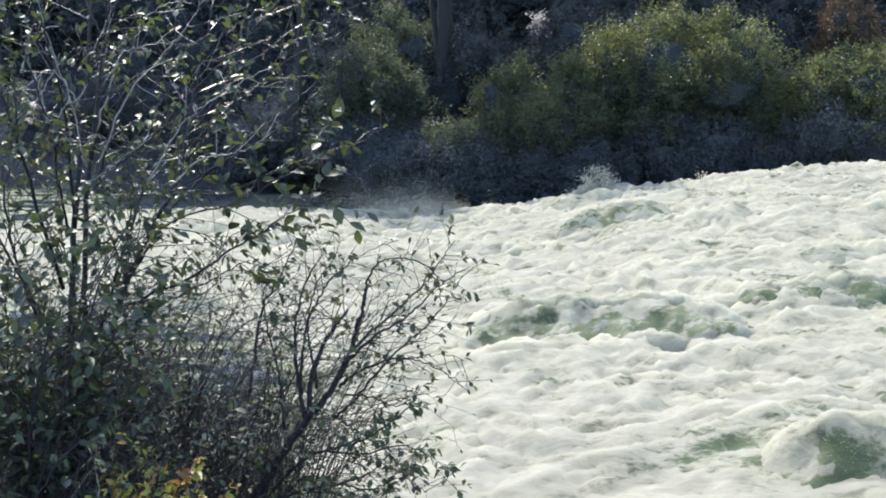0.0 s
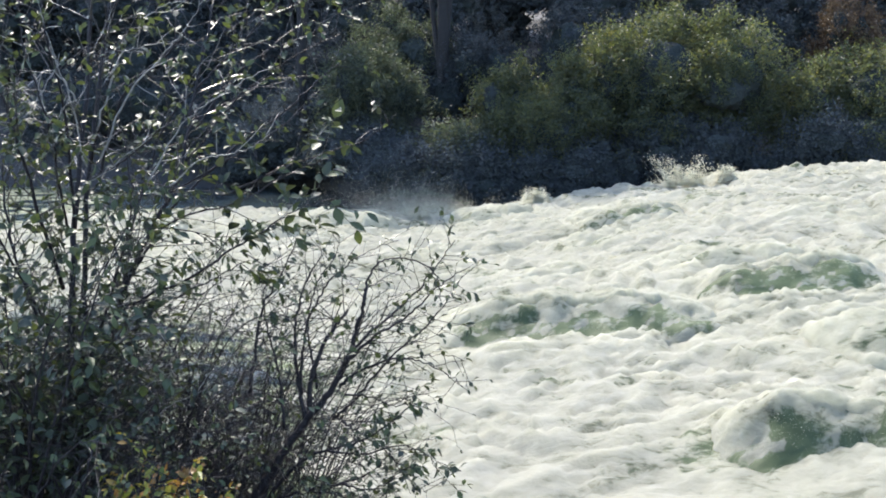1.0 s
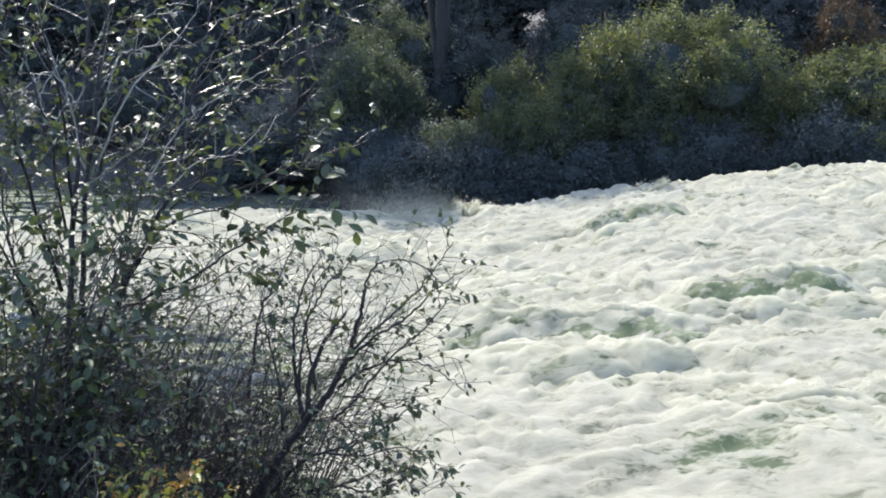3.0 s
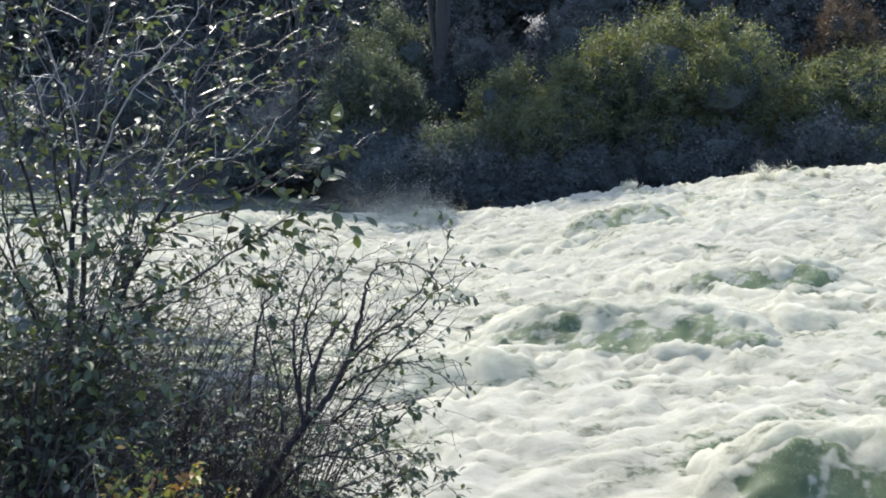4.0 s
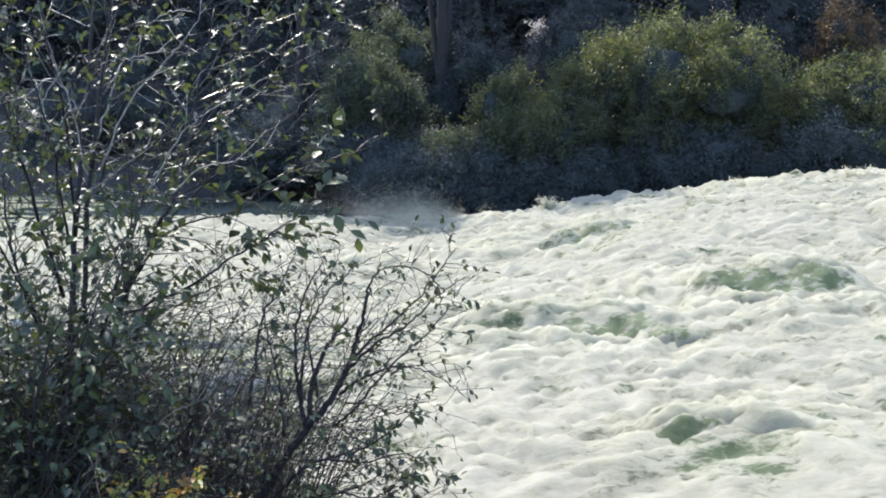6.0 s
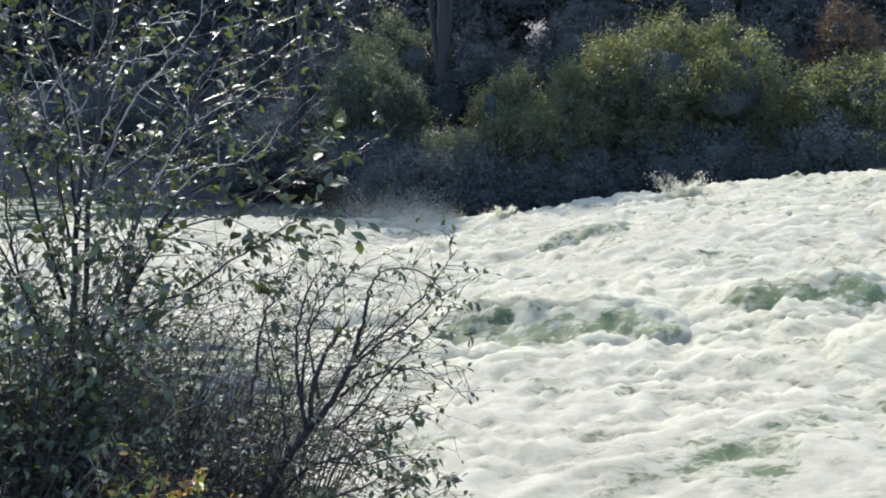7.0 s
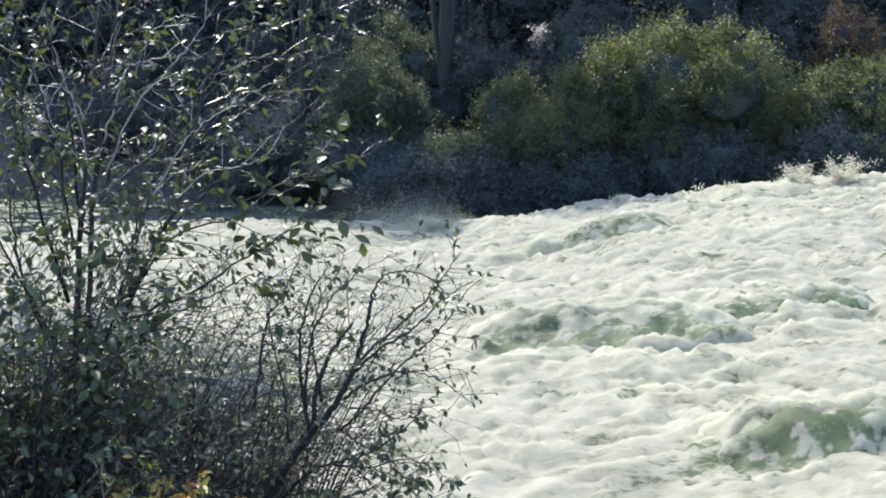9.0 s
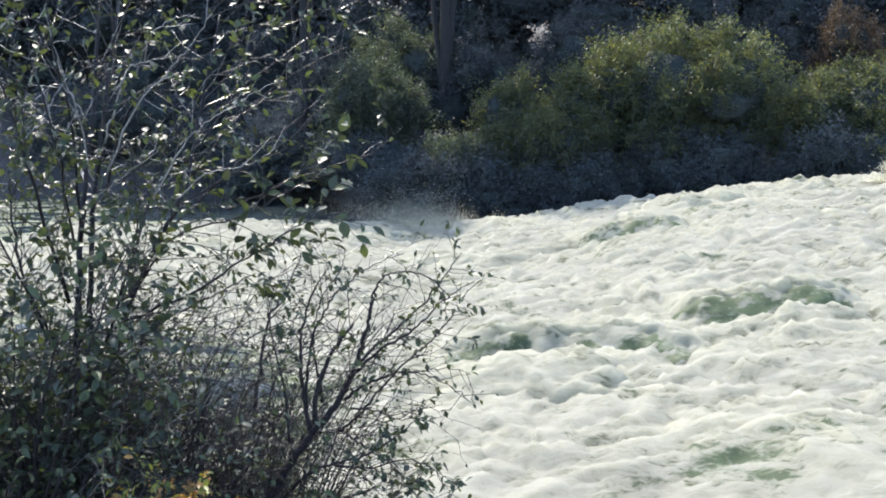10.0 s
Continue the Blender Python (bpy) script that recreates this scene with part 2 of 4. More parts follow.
def spline(ctrl, steps=7):
    """A smooth line through a few points."""
    p = [Vector(c) for c in ctrl]
    p = [p[0] * 2 - p[1]] + p + [p[-1] * 2 - p[-2]]
    out = []
    for k in range(1, len(p) - 2):
        for s in range(steps):
            t = s / steps
            out.append(0.5 * ((2 * p[k]) + (p[k + 1] - p[k - 1]) * t + (2 * p[k - 1] - 5 * p[k] + 4 * p[k + 1] - p[k + 2]) * t * t
                              + (3 * p[k] - p[k - 1] - 3 * p[k + 1] + p[k + 2]) * t ** 3))
    return out + [p[-2]]


# one leaf: pointed oval, toothed, folded along the midrib and drooping at the tip; length 1 along x
LEAF_V = [(0, 0, 0), (0.22, 0.20, 0.05), (0.22, -0.20, 0.05), (0.36, 0, -0.01), (0.47, 0.29, 0.07), (0.47, -0.29, 0.07),
          (0.66, 0, -0.03), (0.72, 0.20, 0.03), (0.72, -0.20, 0.03), (0.86, 0.09, -0.04), (0.86, -0.09, -0.04), (1.0, 0, -0.11)]
LEAF_F = [(0, 3, 1), (0, 2, 3), (1, 3, 6, 4), (3, 2, 5, 6), (4, 6, 9, 7), (6, 5, 8, 10), (6, 10, 11, 9)]


class Leaves:
    def __init__(self):
        self.poses = []

    def add(self, p, d, size, rng):
        d = (d + Vector((rng.gauss(0, .35), rng.gauss(0, .35), rng.gauss(-.25, .4)))).normalized()
        up = Vector((rng.gauss(0, .6), rng.gauss(0, .6), 1))
        y = up.cross(d)
        if y.length < 1e-3:
            return
        y.normalize()
        z = d.cross(y)
        m = Matrix((d, y * rng.uniform(.75, 1.1), z)).transposed()
        self.poses.append((p.copy(), m * size))

    def make(self, name, mat, parent, poses=None, label=""):
        poses = self.poses if poses is None else poses
        if not poses:
            return None
        base = np.array(LEAF_V)
        ms = np.array([[list(r) for r in m] for _, m in poses])
        ps = np.array([list(p) for p, _ in poses])
        v = (np.einsum("nij,kj->nki", ms, base) + ps[:, None, :]).reshape(-1, 3)
        f = [tuple(q + k * len(base) for q in face) for k in range(len(poses)) for face in LEAF_F]
        ob = mesh_object(name, v, f, mat, parent, label)
        return tagged(ob, kind="stuff")


def bent(v, amount, rng):
    r = Vector((rng.gauss(0, 1), rng.gauss(0, 1), rng.gauss(0, 1)))
    r -= r.project(v)
    return (v + r.normalized() * amount).normalized()


def twig(tubes, leaves, start, d, length, r, rng, leafy, size, lift=0.25, level=0):
    """A thin straight shoot with side shoots and alternate leaves."""
    n = max(4, int(length / 0.04))
    pts, p, d = [start], start.copy(), d.normalized()
    step = length / n
    for k in range(n):
        d = (d + Vector((rng.gauss(0, .05), rng.gauss(0, .05), rng.gauss(lift * .10, .05)))).normalized()
        p = p + d * step
        pts.append(p)
        if level < 2 and rng.random() < 0.22 and k > 0:
            twig(tubes, leaves, p, bent(d, rng.uniform(.4, .9), rng), length * rng.uniform(.25, .6), r * .75, rng, leafy, size, lift, level + 1)
        if rng.random() < leafy * (0.45 + 0.65 * k / n):
            leaves.add(p, bent(d, .9, rng), size * rng.uniform(.55, 1.3), rng)
    if rng.random() < leafy * 1.3:
        leaves.add(p, d, size * rng.uniform(.7, 1.2), rng)
    tubes.add(pts[::2] if n > 6 else pts, r, r * .45, 3)


def woody(name, label, limbs, seed, base, leaf_mat, piece_mat=None, pieces=0, bark=M_BARK, category="shrub", pale=()):
    """A shrub: each limb is (control points, base radius, tip radius, twigs, twig length, leafiness, leaf size)."""
    rng = random.Random(seed)
    root = tagged(new(name), label, category)
    root.location = base
    inv = Matrix.Translation(-Vector(base))
    leaves = Leaves()
    for k, (ctrl, r0, r1, count, length, leafy, size) in enumerate(list(limbs) + list(pale)):
        # limbs from pale take the bark with sunlight in its colour
        sunlit = k >= len(limbs)
        pts = [inv @ q for q in spline(ctrl)]
        pts = [q + Vector((rng.gauss(0, .003), rng.gauss(0, .003), rng.gauss(0, .003))) for q in pts]
        limb = Tubes()
        limb.add(pts, r0 * .9, r1 * .8, 6, .6)
        branch = limb.make("branch", M_SUN_GLINT if sunlit else bark, root, "branch with sun glints put into its pale bark" if sunlit else "")
        shoots = Tubes()
        for k in range(count):
            u = 0.12 + 0.88 * (k + rng.random()) / count
            i = min(int(u * (len(pts) - 1)), len(pts) - 2)
            d = (pts[i + 1] - pts[i]).normalized()
            r = max(.0018, (r0 + (r1 - r0) * u) * .36)
            twig(shoots, leaves, pts[i], bent(d, rng.uniform(.5, 2.2), rng), length * rng.uniform(.4, 1.25), min(r, .0036), rng, leafy, size, rng.uniform(-.7, .5))
        if shoots.v:
            tagged(shoots.make("twig_spray", M_SUN_GLINT if sunlit else M_TWIG, branch), kind="stuff")
    rng.shuffle(leaves.poses)
    single = leaves.poses[:pieces]
    if single:
        me = None
        for p, m in single:
            if me is None:
                ob = mesh_object("leaf", LEAF_V, LEAF_F, piece_mat, root)
                me = ob.data
            else:
                ob = new("leaf", me)
                ob.parent = root
            ob.matrix_basis = Matrix.Translation(p) @ m.to_4x4()
    leaves.make("foliage", leaf_mat, root, leaves.poses[pieces:])
    return root


def crown_points(lobes, count, rng, per=100, spread=0.2):
    """Leaf places in leafy sprays over a crown made of rounded lobes, with gaps between the sprays."""
    w = np.array([r[0] * r[1] + r[1] * r[2] + r[0] * r[2] for _, r in lobes])
    n = count // per
    which = rng.choice(len(lobes), n, p=w / w.sum())
    c = np.array([q for q, _ in lobes])[which]
    r = np.array([q for _, q in lobes])[which]
    d = rng.normal(size=(n, 3))
    d /= np.linalg.norm(d, axis=1)[:, None]
    k = 1.02 + 0.25 * perlin(d[:, 0] * 3 + which * 7, d[:, 2] * 3 + d[:, 1] * 2, 5) - np.abs(rng.normal(0, 0.12, n))
    k *= np.where(rng.random(n) < 0.35, rng.uniform(.1, 1, n) ** .5, 1)
    p = c + d * r * k[:, None]
    out = np.repeat(d + rng.normal(0, .5, (n, 3)) + [0, 0, .5], per, 0)
    out /= np.linalg.norm(out, axis=1)[:, None]
    size = np.repeat(rng.uniform(.5, 1.35, n), per)[:, None] * spread
    p = np.repeat(p, per, 0) + rng.normal(0, 1, (n * per, 3)) * size * .8 + out * rng.normal(0, 1.5, (n * per, 1)) * size
    return p, np.repeat(d, per, 0)


def leaf_cloud(p, d, size, rng, slim=0.7):
    """Small pointed leaves, three corners each, at the points p."""
    n = len(p)
    a = rng.normal(size=(n, 3)) + 0.3 * d
    a /= np.linalg.norm(a, axis=1)[:, None]
    b = np.cross(a, rng.normal(size=(n, 3)) + [0, 0, 1.0])
    b /= np.linalg.norm(b, axis=1)[:, None]
    s = size * rng.uniform(.6, 1.4, n)[:, None]
    v = np.stack([p - a * s * .3 - b * s * slim * .5, p - a * s * .3 + b * s * slim * .5, p + a * s * .7], 1)
    return v.reshape(-1, 3), np.arange(n * 3).reshape(n, 3)


def knobby(lobes, seed):
    """The lobes with smaller heads of foliage standing out of their upper sides."""
    r = random.Random(seed)
    out = list(lobes)
    for (cx, cy, cz), (rx, ry, rz) in lobes:
        for k in range(5):
            a, e = r.uniform(0, 6.28), r.uniform(-.15, 1.3)
            q = r.uniform(.26, .42)
            out.append(((cx + math.cos(a) * math.cos(e) * rx * .85, cy + math.sin(a) * math.cos(e) * ry * .85, cz + math.sin(e) * rz * .85), (rx * q, ry * q, rz * q)))
    return out


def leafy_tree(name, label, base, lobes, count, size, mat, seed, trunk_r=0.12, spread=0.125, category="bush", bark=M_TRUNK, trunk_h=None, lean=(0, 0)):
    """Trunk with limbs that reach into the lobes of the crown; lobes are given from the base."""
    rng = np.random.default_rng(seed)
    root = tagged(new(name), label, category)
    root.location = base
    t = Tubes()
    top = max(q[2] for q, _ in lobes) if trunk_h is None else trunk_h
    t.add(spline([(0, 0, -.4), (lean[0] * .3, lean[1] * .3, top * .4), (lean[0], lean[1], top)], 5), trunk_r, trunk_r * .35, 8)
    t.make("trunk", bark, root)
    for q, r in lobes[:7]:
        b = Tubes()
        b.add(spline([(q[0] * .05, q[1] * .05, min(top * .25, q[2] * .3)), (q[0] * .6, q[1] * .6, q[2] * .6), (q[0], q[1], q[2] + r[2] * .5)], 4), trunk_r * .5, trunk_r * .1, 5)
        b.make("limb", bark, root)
    p, d = crown_points(knobby(lobes, seed), count, rng, spread=spread)
    keep = p[:, 2] > 0.02
    v, f = leaf_cloud(p[keep], d[keep], size, rng)
    # lumps in a shade colour stand for inner leaves and block the sun
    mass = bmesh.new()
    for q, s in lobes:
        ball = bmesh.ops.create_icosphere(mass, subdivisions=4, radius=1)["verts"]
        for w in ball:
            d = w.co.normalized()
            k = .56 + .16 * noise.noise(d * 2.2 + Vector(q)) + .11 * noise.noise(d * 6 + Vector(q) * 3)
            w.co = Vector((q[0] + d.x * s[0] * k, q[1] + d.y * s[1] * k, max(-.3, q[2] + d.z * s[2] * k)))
    me = bpy.data.meshes.new("inner_shade_mass")
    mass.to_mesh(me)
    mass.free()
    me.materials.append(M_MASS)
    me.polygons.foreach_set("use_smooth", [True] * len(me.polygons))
    inner = new("inner_shade_mass", me)
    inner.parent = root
    tagged(inner, "solid lump coloured as shaded inner leaves", kind="stuff")
    crown = mesh_object("crown", v, f, mat, root)
    tagged(crown, kind="stuff")
    return root


# ---- the river's plan ----
def far_shore(x):
    return 25.6 + 7.0 * smooth(-0.8, -4.8, x) + 1.5 * smooth(-12, -40, x) - 0.5 * smooth(4, 14, x)


def near_shore(x):
    return 5.3 + 0.85 * np.clip(-x - 0.7, 0, 9) - 0.05 * np.clip(x, 0, 30)


def near_ground(x, y):
    """The near bank: a low shelf with a grown-over shoulder towards the river, shaped to the camera's view."""
    slope = np.clip((near_shore(x) - y) * 0.50, -1.3, 1.35)
    ragged = 0.30 * fbm(x * 1.3, y * 1.3, 44, 4)
    shoulder = 1.40 * smooth(-0.55, -1.75, x + ragged) * (1 - smooth(4.3, 5.8, y + 2 * ragged)) - 0.1
    return np.maximum(slope, np.where(y > 1.5, shoulder, -1.3))


def fall(x, y):
    """Height of the rushing water: a ramp that drops from the upstream side to the pool."""
    climb = np.interp(x, [-40, -3, -0.3, 2, 3.6, 5.4, 8, 10.5, 20, 60], [0.30, 0.33, 0.22, 0.56, 0.90, 1.08, 1.36, 1.54, 2.0, 3.2])
    near = 0.42 + 0.58 * smooth(5, 21, y)
    back = 1 - smooth(22.3, far_shore(x) + 0.4, y)
    return climb * near * back


def rapids(x, y):
    """Where the water is broken: everywhere but the pool behind the far edge of the stream."""
    edge = 23.6 + 0.5 * perlin(x * .5, y * 0 + 3.0, 4) - 0.8 * smooth(-2, -8, x)
    return 1 - smooth(edge - 0.5, edge + 0.7, y)


def slack(x, y):
    """Dark slack water in the lee of the near bank."""
    edge = np.interp(y, [5, 6.5, 8, 9.5, 11, 12.6, 13.5], [-0.55, -0.7, -0.95, -1.3, -1.9, -4.5, -9]) + 0.4 * fbm(x * .8, y * .8, 63, 3)
    return smooth(0.15, -0.7, x - edge)


def water_height(x, y):
    r = rapids(x, y)
    wx, wy = x + 0.5 * fbm(x * .5, y * .5, 31, 2), y + 0.5 * fbm(x * .5, y * .5, 37, 2)
    h = 0.09 * fbm(wx * .42, wy * .5, 2, 3) + 0.06 * puff(wx * .8, wy * 1.0, 51, 3) + 0.10 * puff(wx * 2.1, wy * 2.4, 55, 4, .62)
    h = h + 0.055 * fbm(wx * 1.6, wy * 1.8, 58, 5, .68) + 0.03 * puff(x * 5.2, y * 5.6, 59, 2)
    h = h * (0.35 + 0.65 * smooth(5, 9, y))
    h = h + 0.12 * puff(x * 1.3, y * 1.3, 71, 4, .65) * smooth(19.5, 21.5, y)
    h = h * (1 - 0.75 * slack(x, y))
    return fall(x, y) + h * r + 0.012 * fbm(x * 1.5, y * 3, 5, 3) * (1 - r)


# ---- setting: ground in one sheet, river ----
def ground():
    xs = np.concatenate([np.linspace(-400, -45, 14), np.linspace(-40, -5.2, 70), np.arange(-5, 2, .09), np.linspace(2.2, 40, 76), np.linspace(45, 400, 14)])
    ys = np.concatenate([np.linspace(-300, -8, 16), np.linspace(-7, 0.8, 20), np.arange(1, 8.5, .09), np.linspace(8.8, 60, 145), np.linspace(64, 120, 15), np.linspace(140, 900, 12)])
    x, y = np.meshgrid(xs, ys)
    a, f = near_shore(x), far_shore(x)
    near = near_ground(x, y) + 0.06 * fbm(x * 1.3, y * 1.3, 3, 3) + 0.05 * puff(x * 4, y * 4, 33, 3)
    far = np.clip((y - f) * 0.75, -1.3, 1.0) + 0.30 * np.clip(y - f - 1.3, 0, 60) + 0.06 * np.clip(y - f - 61, 0, 900)
    far = far + 0.25 * fbm(x * .35, y * .35, 9, 3) * smooth(0, 3, y - f)
    z = np.where(y < (a + f) / 2, near, far)
    return tagged(sheet("ground", xs, ys, z, M_GROUND), "earth banks with leaf litter, shrub shade put into their dark colour", "ground", kind="structure")


def river():
    xs = np.concatenate([np.linspace(-70, -12, 60), np.arange(-11.5, 13.5, 0.075), np.linspace(14, 70, 80)])
    ys = np.concatenate([np.arange(3.5, 6.4, 0.15), np.arange(6.4, 24.6, 0.07), np.linspace(24.8, 37, 40)])
    x, y = np.meshgrid(xs, ys)
    z = water_height(x, y)
    r = rapids(x, y)
    worn = 0.62 + 0.48 * fbm(x * .5, y * .9, 21, 4) + 0.5 * puff(x * .8, y * 1.2, 51, 3)
    foam = r * np.clip(worn + 0.42, 0.48, 1.35) + (1 - r) * (-0.75 + 0.35 * fbm(x * .5, y * 1.6, 12, 3))
    calm = slack(x, y)
    foam = foam * (1 - calm) + calm * (-0.35 + 0.85 * fbm(x * .7, y * 2.6, 67, 4) + 0.3 * fbm(x * 3, y * 6, 69, 3))
    return tagged(sheet("water", xs, ys, z, M_WATER, foam), "foaming white river rapids with grey-green troughs", "river", kind="structure")


ground()
river()


# ---- moving water ----
def droplets(points, size, seed, name, parent=None, label=""):
    """A cloud of fine drops, each a tiny facet of white water."""
    g = np.random.default_rng(seed)
    v, f = leaf_cloud(points, np.zeros_like(points), size, g, .8)
    ob = mesh_object(name, v, f, M_WATER, parent, shade=False)
    ob.data.attributes.new("foam", "FLOAT", "POINT").data.foreach_set("value", np.full(len(v), 1.5, np.float32))
    return tagged(ob, label, kind="stuff")


def wave(name, label, half, width, height, seed, green, group="waves of the rapids"):
    """A rigid heave of water: steep glassy face on the -y side, a torn foam crest lying on it, skirts below the surface."""
    def shape(x, y):
        bow = 0.25 * width * fbm(x * .7 / half, x * 0 + seed, seed, 2) + 0.15 * width * (x / half) ** 2
        s, u = (y + bow) / width, x / half
        lift = 1 + 0.28 * fbm(x * 1.1, x * 0 + 2.0 * seed, seed + 3, 3)
        hump = np.where(s > 0, np.exp(-(s / 0.45) ** 2), np.exp(-(s / 0.27) ** 2)) * np.exp(-(u / 0.62) ** 4) * lift
        return s, u, height * hump
    xs, ys = np.linspace(-half, half, int(half * 40)), np.linspace(-width, width, int(width * 40))
    x, y = np.meshgrid(xs, ys)
    s, u, h = shape(x, y)
    q = np.minimum(1 - (u / 0.72) ** 2, 1 - ((s + 0.27) / 0.24) ** 2) + 0.75 * fbm(x * 1.5, y * 2.4, seed + 9, 5, 0.62)
    face = green * smooth(-0.15, 1.5, q)
    rough = (puff(x * 1.5, y * 1.9, seed + 1, 4) * 0.17 + 0.03 * fbm(x * 4, y * 4, seed + 6, 3)) * (1 - 0.6 * face)
    skirt = smooth(.55, 1.0, np.abs(u)) + smooth(.55, 1.0, np.abs(y / width))
    veins = smooth(.72, .96, 1 - 3.2 * np.abs(perlin(x * 2.6 + 0.5 * fbm(x * 3, y * 3, seed + 30, 2), y * 3.6, seed + 31)))
    ob = sheet(name, xs, ys, h + rough - 0.45 * skirt - 0.05, M_WATER,
               np.maximum(0, 1.05 - 1.5 * face * (1 + 0.5 * fbm(x * 3.5, y * 5, seed + 33, 3)) + 1.15 * veins * smooth(.1, .4, face)))
    tagged(ob, label, "wave", group)
    if green > 0.5:
        xs, ys = np.linspace(-half * .75, half * .75, int(half * 60)), np.linspace(-width * .32, width * .5, int(width * 36))
        x, y = np.meshgrid(xs, ys)
        s, u, h = shape(x, y)
        torn = 0.10 * fbm(x * 2.3, y * 0 + seed, seed + 12, 4)
        on = smooth(-0.16, 0.02, s + torn) * (1 - smooth(.35, .62, y / width)) * (1 - smooth(.5, .74, np.abs(u)))
        z = h - 0.08 + on * (0.07 + 0.07 * puff(x * 2.4, y * 2.8, seed + 2, 4)) - 0.2 * (1 - on)
        crest = sheet("crest", xs, ys, z, M_WATER, 1.0 + 0 * x)
        crest.parent = ob
        tagged(crest, "torn white foam crest")
        g = np.random.default_rng(seed)
        n = int(3600 * half)
        a = np.clip(g.normal(0, .36, n), -.8, .8) * half
        gust = np.clip(.5 + 1.1 * fbm(a * 1.4, a * 0 + seed, seed + 41, 3), 0.05, 1.6)
        up = g.exponential(.085, n) * gust
        b = g.normal(.02, .12, n) * width - .25 * up
        droplets(np.stack([a, b, shape(a, b)[2] - .02 + up], 1), .006, seed + 50, "spray", ob, "fine drops of spray")
    return ob


def level(x, y):
    return float(fall(np.array([x]), np.array([y]))[0])


def tilt(x, y):
    return math.degrees(math.atan2(level(x + 1, y) - level(x - 1, y), 2))


def ride(x, y, lift, turn=0.0, rock=0.0):
    """A pose on the sloping water."""
    return pose(x, y, level(x, y) + lift, rock, -tilt(x, y), turn)


STAND_LABEL = "standing wave with grey-green face and white crest"
ROLL_LABEL = "breaking wave rolling downstream, green under white foam"
mid_wave = wave("wave", STAND_LABEL, 2.5, 1.35, 0.32, 3, 1.0)
side_wave = wave("wave", STAND_LABEL, 1.8, 1.4, 0.33, 11, 1.0)
back_wave = wave("wave", STAND_LABEL, 1.6, 1.3, 0.30, 17, 0.7)
rollers = [wave("wave", ROLL_LABEL, h, w, z, 23 + 5 * k, 1.0) for k, (h, w, z) in enumerate([(1.5, 1.2, .32), (1.5, 1.2, .28), (1.7, 1.5, .44), (1.5, 1.3, .34)])]
mounds = []
kinds = [wave("foam_mound", "heap of white foam drifting on the rapids", h, w, z, 40 + 7 * k, g, "drifting foam heaps")
         for k, (h, w, z, g) in enumerate([(1.3, 0.9, .20, 0.2), (1.0, 0.8, .16, 0.0), (1.6, 1.0, .24, 0.35), (0.8, 0.7, .15, 0.3)])]
rng = random.Random(5)
for k in range(46):
    ob = kinds[k] if k < 4 else copy_thing(kinds[k % 4], Matrix())
    mounds.append((ob, rng.uniform(-7, 27), rng.uniform(7.5, 21.5), rng.uniform(1.3, 2.3), rng.uniform(-.10, .04), rng.uniform(0, 6.28), rng.uniform(-25, 25)))


def splash(seed, count, size):
    """Jets of drops thrown up together, each jet thinning out along its arc."""
    g = np.random.default_rng(seed)
    pts = []
    for k in range(11):
        n = count // 11
        u = g.random(n) ** 1.7
        side, high = g.normal(0, .30), g.uniform(.25, .95)
        foot = g.normal(0, .24) * size
        x = foot + side * u * size + g.normal(0, 1, n) * (.025 + .09 * u) * size
        y = g.normal(0, .08, n) * size + g.normal(0, .1) * u
        z = -.16 + size * .72 * high * (1.9 * u - .9 * u * u) + g.normal(0, 1, n) * (.02 + .06 * u) * size
        pts.append(np.stack([x, y, z], 1))
    base = np.stack([g.normal(0, .34, count) * size, g.normal(0, .1, count), -.2 + g.exponential(.10, count) * size], 1)
    ob = droplets(np.concatenate(pts + [base]), .026, seed, "splash")
    return tagged(ob, "white splash of drops leaping from a crest", "splash", "splashes on the crest", "stuff")


# crest splashes: where along the crest, how far back, size, seconds at which they peak
SPLASHES = [(3.6, 21.6, .8, (0.0, 4.5, 8.0)), (5.6, 21.4, .9, (1.0, 4.4, 7.2)), (4.7, 21.6, 1.0, (2.5, 5.0, 9.6)), (5.9, 21.5, .8, (0.3, 5.5, 9.3)),
            (8.9, 21.2, .8, (2.4, 7.5, 9.0)), (8.0, 21.5, .7, (2.0, 5.4, 9.1)), (4.1, 21.8, .7, (1.6, 5.6, 7.9)), (2.2, 21.9, .6, (0.8, 4.8, 7.5)),
            (1.3, 22.0, .6, (2.2, 5.2, 8.6)), (7.1, 21.4, .8, (0.6, 3.8, 8.4)), (-0.2, 22.2, .5, (1.2, 4.1, 9.0)), (9.7, 21.0, .7, (1.5, 4.9, 10.0))]
for k in range(14):
    SPLASHES.append((-1 + k * .85, 21.9 - .05 * k, .35 + .25 * ((k * 7) % 5) / 5, tuple(((k * 37) % 23) / 10 + q for q in (0.0, 2.6, 5.1, 7.7))))
splashes = [(splash(60 + k, 3300, s), x, y, s, peaks) for k, (x, y, s, peaks) in enumerate(SPLASHES)]


def pool_mist(seed):
    """Spray hanging where the rapids meet the dark pool."""
    g = np.random.default_rng(seed)
    n = 50000
    x = g.normal(0, .9, n)
    z = g.exponential(.26, n) * np.clip(.75 + .5 * fbm(x * 1.2, x * 0, seed, 3) - .25 * x, .1, 1.5)
    ob = droplets(np.stack([x, g.normal(0, .5, n), z], 1), .012, seed, "spray_mist")
    return tagged(ob, "thin white spray hanging over the pool's edge", "spray", kind="stuff")


mist = pool_mist(91)

